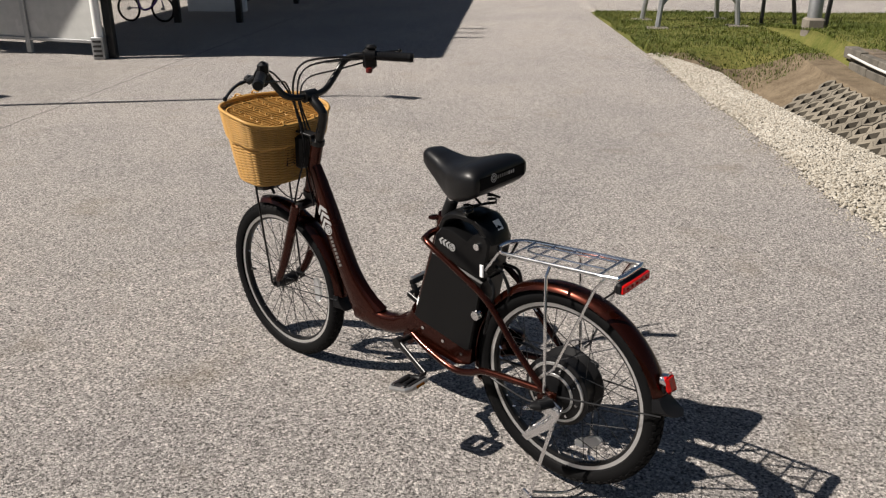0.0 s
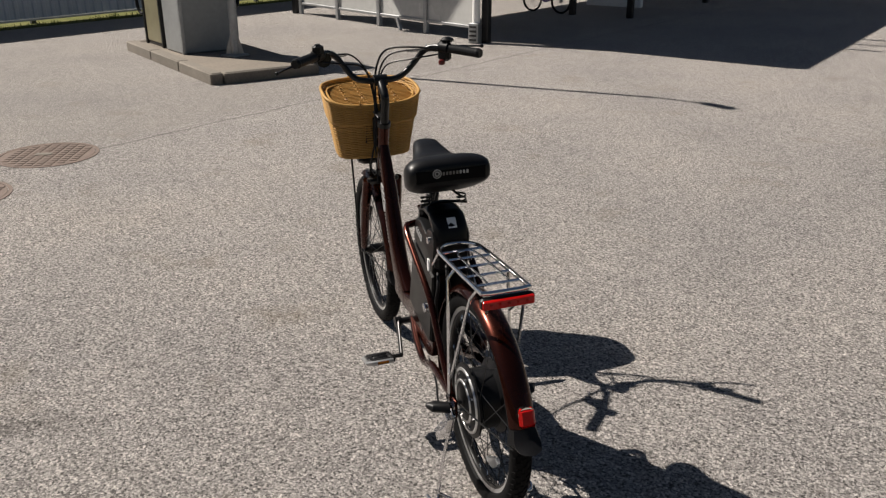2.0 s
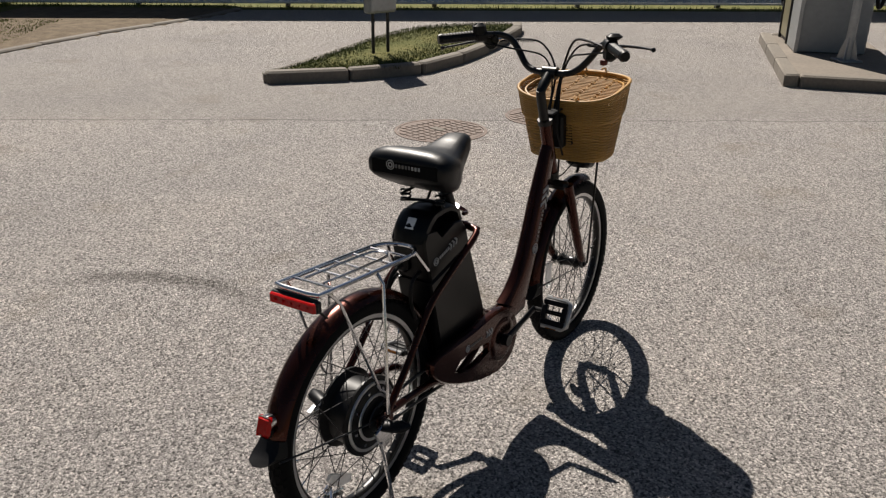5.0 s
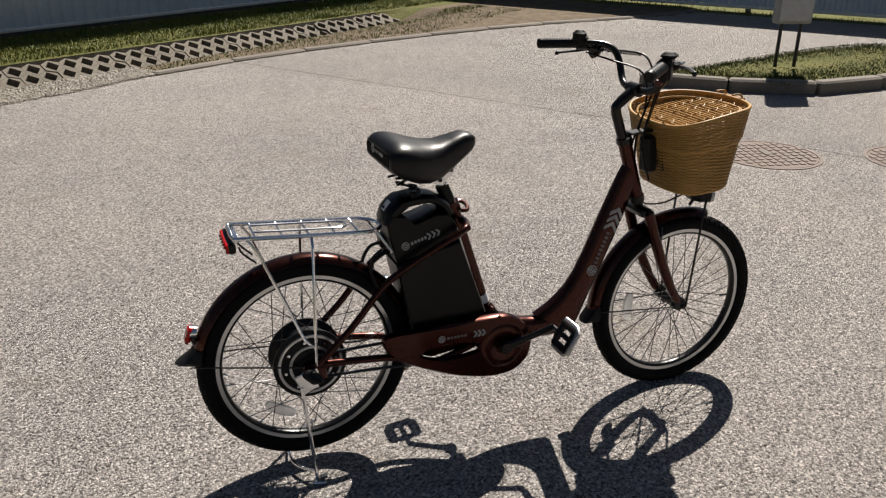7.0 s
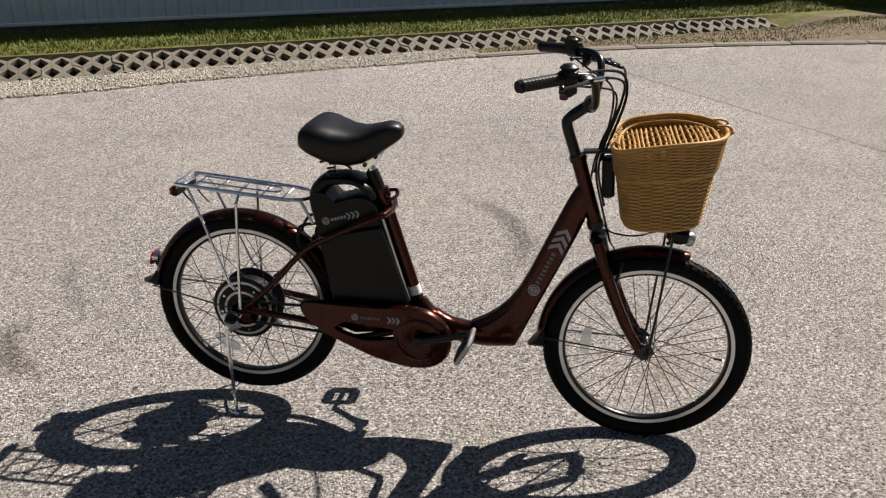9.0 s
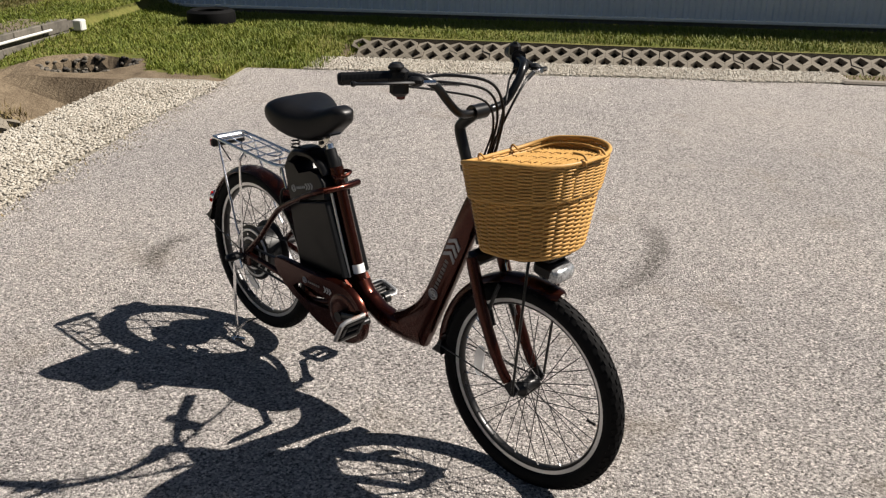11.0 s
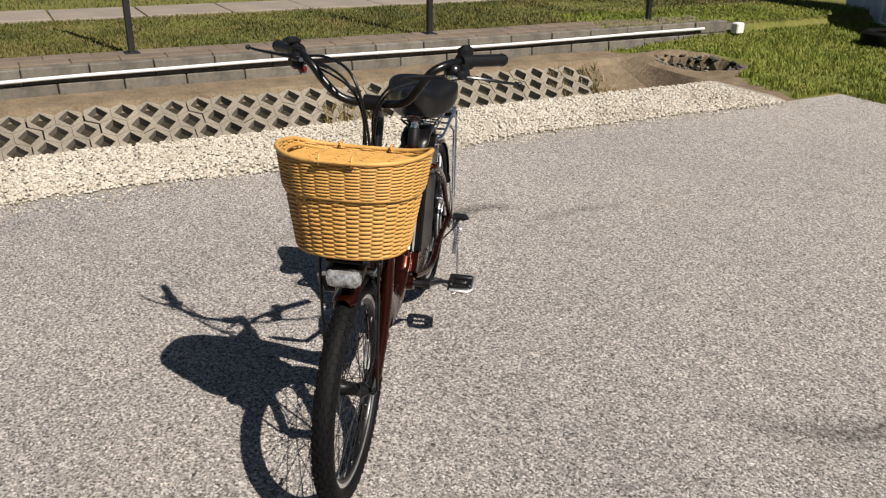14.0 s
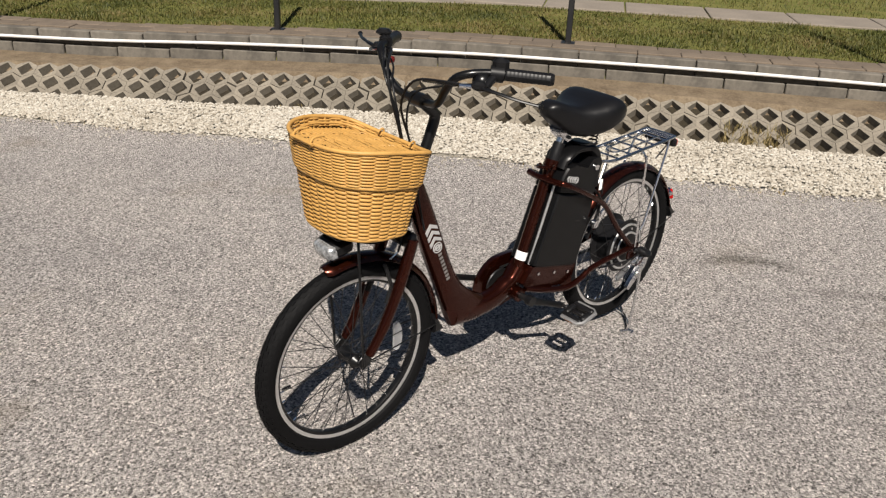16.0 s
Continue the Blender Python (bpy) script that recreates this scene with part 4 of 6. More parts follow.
def wheel(name, cx, cz, hub_r, hub_w, spin, label):
    top = part(name, Mesh().lathe([(0.008, -hub_w - 0.02), (hub_r * 0.6, -hub_w - 0.012), (hub_r, -hub_w), (hub_r, -hub_w + 0.006), (hub_r * 0.82, -hub_w * 0.6), (hub_r * 0.82, hub_w * 0.6), (hub_r, hub_w - 0.006), (hub_r, hub_w), (hub_r * 0.6, hub_w + 0.012), (0.008, hub_w + 0.02)], (cx, 0, cz), 40), BLACK if hub_r > 0.08 else BLACK_GLOSS, bike, label)
    part("tyre", tyre_mesh(cx, cz), RUBBER, top, "black tyre with a wavy block tread")
    part("tread", tread_mesh(cx, cz), RUBBER, top, smooth=0)["kind"] = "stuff"
    ri = R - 0.0715
    rim = part("rim", Mesh().lathe([(R - 0.0475, -0.014), (R - 0.0475, 0.014), (R - 0.05, 0.0155), (R - 0.062, 0.0145), (R - 0.062, -0.0145), (R - 0.05, -0.0155)], (cx, 0, cz), 96), ALU, top, "machined aluminium rim")
    part("rim_bed", Mesh().lathe([(R - 0.0622, -0.0135), (R - 0.0622, 0.0135), (ri + 0.002, 0.0105), (ri, 0.006), (ri, -0.006), (ri + 0.002, -0.0105)], (cx, 0, cz), 96), BLACK_GLOSS, rim, "black spoke bed")
    n = 36
    for k in range(n):
        a = 2 * math.pi * k / n + radians(spin)
        side = 1 if k % 2 else -1
        b = a + (0.95 if (k // 2) % 2 else -0.95) * (0.75 if hub_r > 0.08 else 1.35)
        p = Vector((cx + hub_r * 0.95 * math.cos(b), side * hub_w * 0.92, cz + hub_r * 0.95 * math.sin(b)))
        q = Vector((cx + ri * math.cos(a), side * 0.003, cz + ri * math.sin(a)))
        part("spoke", Mesh().tube([p, q], 0.0014, 5), DARK_STEEL, top)
        e = (p - q).normalized() * 0.013
        part("nipple", Mesh().tube([q, q + e], 0.0024, 5), CHROME, top)
    return top


front = wheel("front_wheel", FX, FZ, 0.024, 0.034, 4, "front wheel with a slim black hub")
part("axle", Mesh().tube([(FX, -0.072, FZ), (FX, 0.072, FZ)], 0.005, 8), DARK_STEEL, front)
for s in (-1, 1):
    part("axle_nut", Mesh().tube([(FX, s * 0.056, FZ), (FX, s * 0.068, FZ)], 0.0105, 6), DARK_STEEL, front)
part("valve", Mesh().tube([(FX + 0.243, 0, FZ - 0.02), (FX + 0.215, 0, FZ - 0.018)], 0.004, 8), BLACK, front)
rear = wheel("rear_wheel", RX, RZ, 0.112, 0.044, 1, "rear wheel with a large black hub motor")
for r0, s in ((0.094, 1), (0.094, -1), (0.062, 1), (0.062, -1)):
    y = s * (0.0485 if r0 > 0.08 else 0.056)
    part("motor_ring", Mesh().lathe([(r0 - 0.006, y - 0.003 * s), (r0 - 0.0035, y + 0.003 * s), (r0 + 0.0035, y + 0.003 * s), (r0 + 0.006, y - 0.004 * s)], (RX, 0, RZ), 48), ALU, rear, "bright turned ring")
for s in (-1, 1):
    for k in range(8):
        a = k * math.pi / 4 + 0.2
        part("bolt", Mesh().lathe([(0.001, 0.004 * s), (0.005, 0.004 * s), (0.005, -0.003 * s)], (RX + 0.078 * math.cos(a), s * 0.053, RZ + 0.078 * math.sin(a)), 6, closed=False), CHROME, rear)
part("axle", Mesh().tube([(RX, -0.125, RZ), (RX, 0.12, RZ)], 0.007, 8), DARK_STEEL, rear)
part("sprocket", Mesh().lathe([(0.02, -0.066), (0.036, -0.066), (0.038, -0.069), (0.036, -0.072), (0.02, -0.072)], (RX, 0, RZ), 20), DARK_STEEL, rear)
for s in (-1, 1):
    part("axle_nut", Mesh().tube([(RX, s * 0.085, RZ), (RX, s * 0.1, RZ)], 0.0125, 6), CHROME, rear)
    part("axle_cap", Mesh().tube([(RX - 0.02, s * 0.105, RZ + 0.0), (RX - 0.005, s * 0.15, RZ + 0.004), (RX + 0.01, s * 0.168, RZ + 0.005)], [0.02, 0.022, 0.008], 12, flat=0.7), BLACK, rear, "black plastic axle guard")
for top, cx, cz, a in ((front, FX, FZ, 178), (rear, RX, RZ, 240)):
    bow = []
    for k in range(9):
        g = radians(a - 15 + 30 * k / 8)
        half = 0.016 * (1 - 0.5 * abs(k / 4 - 1) ** 3)
        bow.append([Vector((cx + r * math.cos(g), y, cz + r * math.sin(g))) for r, y in ((0.19 - half, -0.005), (0.19 + half, -0.005), (0.19 + half, 0.005), (0.19 - half, 0.005))])
    part("spoke_reflector", Mesh().ring_strip(bow), REFLECT, top, "clear curved spoke reflector")

# ---- mudguards ----
def guard(name, cx, cz, r, a0, a1, half, label):
    """A rounded shell bent round the wheel."""
    n = 44
    rings = []
    for k in range(n + 1):
        a = radians(a0 + (a1 - a0) * k / n)
        e = min(1.0, min(k, n - k) / 2 + 0.62)
        row = []
        for j in range(9):
            th = radians(-78 + 156 * j / 8)
            row.append((r - 0.026 + 0.026 * math.cos(th), half * e * math.sin(th) / math.sin(radians(78))))
        for j in reversed(range(9)):
            th = radians(-78 + 156 * j / 8)
            row.append((r - 0.0285 + 0.026 * math.cos(th), (half * e - 0.002) * math.sin(th) / math.sin(radians(78))))
        rings.append([Vector((cx + q * math.cos(a), y, cz + q * math.sin(a))) for q, y in row])
    return part(name, Mesh().ring_strip(rings), COPPER, bike, label)


fg = guard("front_mudguard", FX, FZ, 0.351, 73, 176, 0.034, "copper-brown front mudguard")
part("flap", Mesh().ring_strip([[Vector((FX + r * math.cos(radians(a)), y, FZ + r * math.sin(radians(a)))) for r, y in ((0.322, -w), (0.334 + d, -w * 0.8), (0.341 + d, 0), (0.334 + d, w * 0.8), (0.322, w))] for a, w, d in ((174, 0.034, 0.004), (178, 0.04, 0.012), (181.5, 0.038, 0.03), (183, 0.03, 0.038))]), BLACK, fg, "black rubber flap")
rg = guard("rear_mudguard", RX, RZ, 0.342, -18, 166, 0.037, "copper-brown rear mudguard")
part("flap", Mesh().ring_strip([[Vector((RX + r * math.cos(radians(a)), y, RZ + r * math.sin(radians(a)))) for r, y in ((0.318, -w), (0.332 + d, -w * 0.8), (0.341 + d, 0), (0.332 + d, w * 0.8), (0.318, w))] for a, w, d in ((163, 0.037, 0.004), (167, 0.043, 0.012), (169.5, 0.044, 0.026), (171, 0.036, 0.042), (171.5, 0.022, 0.048))]), BLACK, rg, "black rubber flap")
tail = part("tail_reflector", Mesh().tube([(-0.982, 0, 0.50), (-1.002, 0, 0.503)], [0.02, 0.023], 16, flat=0.9), CHROME, bike, "bright housing on the rear mudguard")
part("lens", Mesh().box((-1.004, 0, 0.496), (0.016, 0.044, 0.05), turn=pose(0, 0, 0, 0, 20, 0), bevel=0.008), RED, tail, "red reflector lens")
part("foot", Mesh().tube([(-0.978, 0, 0.452), (-0.992, 0, 0.482)], 0.012, 8), BLACK, tail)
for s in (-1, 1):
    part("mudguard_stay", Mesh().tube([(RX + 0.01, s * 0.085, RZ + 0.005), (RX - 0.2, s * 0.06, RZ + 0.035), (RX - 0.334, s * 0.036, RZ + 0.05)], 0.0026, 6), DARK_STEEL, rg)
    part("mudguard_stay", Mesh().tube([(FX, s * 0.062, FZ), (FX - 0.338, s * 0.034, FZ + 0.02)], 0.0024, 6), DARK_STEEL, fg)

# ---- frame ----
def oval(pts, wide, deep, sides=14):
    """A tube of oval section along pts in the middle plane: wide in that plane, deep across it."""
    pts = [Vector(p) for p in pts]
    rings = []
    for i, p in enumerate(pts):
        d = (pts[min(i + 1, len(pts) - 1)] - pts[max(i - 1, 0)]).normalized()
        w = Vector((0, 1, 0)).cross(d)
        a = wide[i] if isinstance(wide, (list, tuple)) else wide
        b = deep[i] if isinstance(deep, (list, tuple)) else deep
        row = []
        for k in range(sides):
            c, s = math.cos(2 * math.pi * k / sides), math.sin(2 * math.pi * k / sides)
            row.append(p + w * (a * math.copysign(abs(c) ** 0.7, c)) + Vector((0, 1, 0)) * (b * math.copysign(abs(s) ** 0.7, s)))
        rings.append(row)
    return Mesh().ring_strip(rings)


part("head_tube", Mesh().tube([(0.413, 0, 0.932), (0.478, 0, 0.737)], 0.0225, 18), COPPER, bike)
for p, q in (((0.409, 0, 0.945), (0.414, 0, 0.928)), ((0.476, 0, 0.742), (0.482, 0, 0.722))):
    part("headset_cup", Mesh().tube([p, q], 0.026, 18), BLACK_GLOSS, bike)
rings = []
for s, wide, back in ((0.0, 0.7, 0), (0.06, 0.86, 0), (0.15, 0.94, 0), (0.35, 0.97, 0), (0.6, 0.96, 0), (0.74, 0.97, 0.004), (0.82, 0.98, 0.014), (0.89, 1.0, 0.032), (0.95, 1.0, 0.058), (1.0, 1.0, 0.095)):
    fore, aft = Vector((0.464, 0, 0.766)).lerp(Vector((0.256, 0, 0.288)), s), Vector((0.424, 0, 0.888)).lerp(Vector((0.200, 0, 0.362)), s) + Vector((-back, 0, back * 0.02))
    mid, half = (fore + aft) / 2, (fore - aft) / 2 * wide
    deep = 0.021 + 0.009 * min(1.0, s * 2.5)
    rings.append([mid + half * math.copysign(abs(math.cos(2 * math.pi * k / 16)) ** 0.7, math.cos(2 * math.pi * k / 16)) + Vector((0, deep * math.copysign(abs(math.sin(2 * math.pi * k / 16)) ** 0.7, math.sin(2 * math.pi * k / 16)), 0)) for k in range(16)])
main = part("down_tube", Mesh().ring_strip(rings), COPPER, bike, "wide flattened copper-brown main tube with grey print")
part("low_tube", oval(curve([(0.243, 0, 0.327), (0.16, 0, 0.319), (0.08, 0, 0.321), (0.02, 0, 0.338), (-0.035, 0, 0.372), (-0.07, 0, 0.415)], 4), [0.04] * 6 + [0.037] * 5 + [0.034] * 5 + [0.027] * 5, 0.03), COPPER, bike)
part("seat_tube", Mesh().tube([(-0.058, 0, 0.375), (-0.074, 0, 0.42), (-0.193, 0, 0.79)], 0.0205, 18), COPPER, bike)
part("seat_collar", Mesh().tube([(-0.187, 0, 0.77), (-0.197, 0, 0.80)], 0.0255, 18), COPPER, bike)
part("quick_release", Mesh().tube(curve([(-0.178, 0.02, 0.788), (-0.153, 0.028, 0.788), (-0.143, 0.0, 0.782), (-0.153, -0.028, 0.776), (-0.173, -0.03, 0.778)], 4), 0.0065, 8), COPPER, bike)
for s in (-1, 1):
    part("seat_stay", Mesh().tube(curve([(-0.168, s * 0.06, 0.737), (-0.192, s * 0.085, 0.73), (-0.295, s * 0.088, 0.68), (-0.406, s * 0.086, 0.619), (-0.465, s * 0.084, 0.565), (-0.545, s * 0.085, 0.472), (-0.65, s * 0.088, 0.372)], 5), 0.0105, 12), COPPER, bike)
    part("chain_stay", Mesh().tube(curve([(-0.075, s * 0.045, 0.345), (-0.17, s * 0.062, 0.318), (-0.285, s * 0.072, 0.296), (-0.36, s * 0.076, 0.315), (-0.43, s * 0.078, 0.345), (-0.655, s * 0.088, 0.372)], 5), 0.0115, 12), COPPER, bike)
    part("dropout", Mesh().box((RX + 0.005, s * 0.088, RZ - 0.005), (0.07, 0.008, 0.06), bevel=0.004), COPPER, bike)
part("stay_bridge", Mesh().tube([(-0.172, -0.078, 0.735), (-0.158, -0.03, 0.738), (-0.158, 0.03, 0.738), (-0.172, 0.078, 0.735)], 0.0115, 12), COPPER, bike)
part("bottom_bracket", Mesh().tube([(-0.052, -0.045, 0.325), (-0.052, 0.045, 0.325)], 0.026, 18), COPPER, bike)
box = part("controller_box", Mesh().ring_strip([[(-0.055, y, 0.37), (-0.10, y, 0.425), (-0.345, y, 0.385), (-0.335, y, 0.325), (-0.28, y, 0.305), (-0.09, y, 0.33)] for y in (-0.052, 0.052)]), COPPER, bike, "copper-brown housing under the battery", smooth=20)
for x, z in ((-0.13, 0.392), (-0.22, 0.372), (-0.3, 0.352)):
    for s in (-1, 1):
        part("screw", Mesh().lathe([(0.001, 0.003 * s), (0.006, 0.003 * s), (0.006, -0.002 * s)], (x, s * 0.0525, z), 8, closed=False), CHROME, box)

# grey chevrons, ring and bar on the main tube, both sides
axis_d = (Vector((0.444, 0, 0.827)) - Vector((0.228, 0, 0.325))).normalized()
axis_w = Vector((0, 1, 0)).cross(axis_d)
for s in (-1, 1):
    def on_tube(along, across, lift=0.0, s=s):
        p = Vector((0.287, 0, 0.462)) + axis_d * along + axis_w * across
        return p + Vector((0, s * (0.0312 - 0.012 * abs(across / 0.045) ** 3 - 0.016 * max(0, along) * 0.6 + lift), 0))
    for k in range(3):
        a = (0.268 if s > 0 else 0.276) - 0.025 * k
        pts = [(a, 0.0), (a - 0.021, 0.024), (a - 0.035, 0.024), (a - 0.014, 0.0), (a - 0.035, -0.024), (a - 0.021, -0.024)]
        part("chevron", Mesh().ring_strip([[on_tube(u, v, 0.0008) for u, v in pts[:4]], [on_tube(u, v, -0.004) for u, v in pts[:4]]]), GREY_PRINT, main, smooth=0)
        part("chevron", Mesh().ring_strip([[on_tube(u, v, 0.0008) for u, v in (pts[0], pts[5], pts[4], pts[3])], [on_tube(u, v, -0.004) for u, v in (pts[0], pts[5], pts[4], pts[3])]]), GREY_PRINT, main, smooth=0)
    a0 = 0.172 if s > 0 else 0.046
    m = Mesh()
    m.ring_strip([[on_tube(a0 + r * math.cos(2 * math.pi * k / 24), r * math.sin(2 * math.pi * k / 24), l) for r, l in ((0.019, -0.003), (0.019, 0.0009), (0.0155, 0.0009), (0.0155, -0.003))] for k in range(24)], closed=True)
    m.ring_strip([[on_tube(a0 + r * math.cos(2 * math.pi * k / 24), r * math.sin(2 * math.pi * k / 24), l) for r, l in ((0.0115, -0.003), (0.0115, 0.0009), (0.007, 0.0009), (0.007, -0.003))] for k in range(24)], closed=True)
    m.ring_strip([[on_tube(a0 + u, v, l) for u, v in ((-0.003, -0.017), (-0.003, 0.017), (0.003, 0.017), (0.003, -0.017))] for l in (-0.003, 0.0009)])
    part("ring_mark", m, GREY_PRINT, main, smooth=0)
    b0 = a0 + 0.03 if s < 0 else a0 - 0.03
    for k in range(8):
        u = b0 + (0.0152 * k if s < 0 else -0.0152 * k)
        part("print_bar", Mesh().ring_strip([[on_tube(u + du, v, l) for du, v in ((-0.0045, -0.007), (-0.0045, 0.007), (0.0045, 0.007), (0.0045, -0.007))] for l in (-0.003, 0.0007)]), DIM_PRINT, main, smooth=0)
part("frame_label", Mesh().tube([(-0.0818, 0, 0.444), (-0.0912, 0, 0.474)], 0.0211, 18), LABEL_W, bike, "white paper label round the seat tube")

# ---- fork, stem and handlebar ----
fork = part("fork_crown", Mesh().box((0.492, 0, 0.69), (0.055, 0.13, 0.035), turn=pose(0, 0, 0, 0, 18, 0), bevel=0.012), BLACK_GLOSS, bike)
for s in (-1, 1):
    part("fork_leg", Mesh().tube(curve([(0.489, s * 0.062, 0.695), (0.522, s * 0.066, 0.6), (0.56, s * 0.067, 0.505), (0.606, s * 0.066, 0.41), (0.645, s * 0.062, 0.348)], 5), [0.0185] * 5 + [0.0185] * 5 + [0.0175] * 5 + [0.0155] * 5 + [0.0135], 14), COPPER, fork, "copper-brown fork leg")
    part("fork_tip", Mesh().box((0.66, s * 0.06, 0.333), (0.04, 0.007, 0.045), turn=pose(0, 0, 0, 0, 40, 0), bevel=0.003), DARK_STEEL, fork)
    part("brake_boss", Mesh().tube([(0.545, s * 0.045, 0.56), (0.57, s * 0.05, 0.5)], 0.009, 8), BLACK, fork)
    part("brake_arm", Mesh().tube([(0.55, s * 0.052, 0.535), (0.565, s * 0.04, 0.6), (0.57, s * 0.03, 0.625)], 0.006, 8), DARK_STEEL, fork)
part("steerer", Mesh().tube([(0.478, 0, 0.735), (0.492, 0, 0.69)], 0.018, 14), BLACK_GLOSS, fork)
stem = part("stem", Mesh().tube(curve([(0.41, 0, 0.93), (0.387, 0, 0.99), (0.372, 0, 1.037), (0.38, 0, 1.057), (0.428, 0, 1.094)], 4), [0.0165] * 9 + [0.016] * 4 + [0.0175] * 4, 16), BLACK_GLOSS, bike)
part("stem_clamp", Mesh().tube([(0.437, -0.026, 1.10), (0.437, 0.026, 1.10)], 0.0215, 16), BLACK_GLOSS, stem)
part("stem_cap", Mesh().tube([(0.373, 0, 1.034), (0.367, 0, 1.052)], 0.014, 12), BLACK_GLOSS, stem)
bar_side = [(0.438, 0.0, 1.10), (0.441, 0.06, 1.102), (0.447, 0.10, 1.118), (0.446, 0.14, 1.156), (0.44, 0.17, 1.191), (0.422, 0.20, 1.211), (0.384, 0.226, 1.215), (0.328, 0.272, 1.211), (0.276, 0.318, 1.206)]
bar_left = [(0.438, 0.0, 1.10), (0.442, 0.06, 1.102), (0.452, 0.10, 1.118), (0.46, 0.135, 1.164), (0.456, 0.163, 1.199), (0.435, 0.193, 1.215), (0.393, 0.223, 1.219), (0.335, 0.272, 1.217), (0.284, 0.32, 1.213)]
bar = part("handlebar", Mesh().tube(curve([(x, -y, z) for x, y, z in reversed(bar_side[1:])] + bar_left, 5), 0.0115, 14), BLACK_GLOSS, bike, "black high-rise handlebar")
for s in (-1, 1):
    g0, g1 = (Vector((0.36, 0.252, 1.218)), Vector((0.27, 0.332, 1.2115))) if s > 0 else (Vector((0.353, -0.252, 1.2125)), Vector((0.256, -0.331, 1.2035)))
    d = (g1 - g0).normalized()
    side = d.cross(Vector((0, 0, 1))).normalized()
    high = side.cross(d)
    skin = []
    for k in range(41):
        p = g0 + (g1 - g0) * (k / 40)
        skin.append([p + (side * math.cos(2 * math.pi * j / 24) + high * math.sin(2 * math.pi * j / 24)) * (0.0168 + 0.0007 * math.cos(k * 0.9 + j * math.pi / 3) * math.cos(k * 0.9 - j * math.pi / 3) + (0.001 if k in (0, 40) else 0)) for j in range(24)])
    grip = part("grip", Mesh().ring_strip(skin), BLACK, bar, "black rubber grip with a diamond pattern", smooth=25)
    part("grip_end", Mesh().tube([g1, g1 + d * 0.012], [0.0185, 0.015], 16), BLACK, grip)
    c = Vector((0.376 if s > 0 else 0.368, s * 0.239, 1.218 if s > 0 else 1.214))
    turn = pose(0, 0, 0, 0, 0, -43 * s)
    part("switch_clamp", Mesh().tube([c - d * 0.018, c + d * 0.018], 0.022, 14), BLACK, bar)
    part("switch_box", Mesh().box(c + Vector((-0.012, 0, 0.02)) if s > 0 else c + Vector((0.004, 0, -0.012)), (0.045, 0.034, 0.045) if s > 0 else (0.05, 0.036, 0.075), turn=turn, bevel=0.01), BLACK, bar)
    p0 = c + (Vector((0.048, 0.02, -0.028)) if s > 0 else Vector((0.03, 0.0, -0.012))) - d * 0.01
    far = Vector((0.366, 0.392, 1.166)) if s > 0 else Vector((0.36, -0.384, 1.212))
    bow = [p0 - d * 0.02, p0.lerp(far, 0.3) + Vector((0.02, 0, 0.004)), p0.lerp(far, 0.68) + Vector((0.016, 0, 0.002)), far]
    lever = part("brake_lever", Mesh().tube(curve(bow, 4), [0.008] * 4 + [0.0065] * 4 + [0.0055] * 4 + [0.007], 8, flat=0.7), BLACK_GLOSS, bar, "black brake lever")
    part("lever_tip", Mesh().lathe([(0.001, -0.008), (0.006, -0.005), (0.008, 0), (0.006, 0.005), (0.001, 0.008)], far, 10, closed=False), BLACK_GLOSS, lever)
    part("lever_body", Mesh().box(p0 - d * 0.015 + Vector((0.0, 0, 0.004)), (0.04, 0.03, 0.024), turn=turn, bevel=0.007), BLACK, bar)
    if s > 0:
        part("lever_bracket", Mesh().tube([c, p0], 0.011, 10), BLACK, bar)
    part("adjuster", Mesh().tube([p0 - d * 0.035, p0 - d * 0.06 + Vector((0.012, 0, 0.002))], 0.006, 8), CHROME, bar, "bright cable adjuster")
part("light_button", Mesh().lathe([(0.001, -0.011), (0.011, -0.008), (0.013, 0.0), (0.011, 0.008), (0.001, 0.011)], (0.362, -0.224, 1.162), 14, "z", closed=False), BUTTON, bar, "red push button")
part("bell", Mesh().lathe([(0.001, 0.03), (0.012, 0.028), (0.022, 0.019), (0.027, 0.006), (0.027, 0.0), (0.001, 0.0)], (0.402, 0.214, 1.196), 20, "x", closed=False), BLACK_GLOSS, bar, "black domed bell")
part("meter", Mesh().box((0.372, -0.25, 1.242), (0.04, 0.046, 0.02), turn=pose(0, 0, 0, 0, 0, 43), bevel=0.008), BLACK, bar)
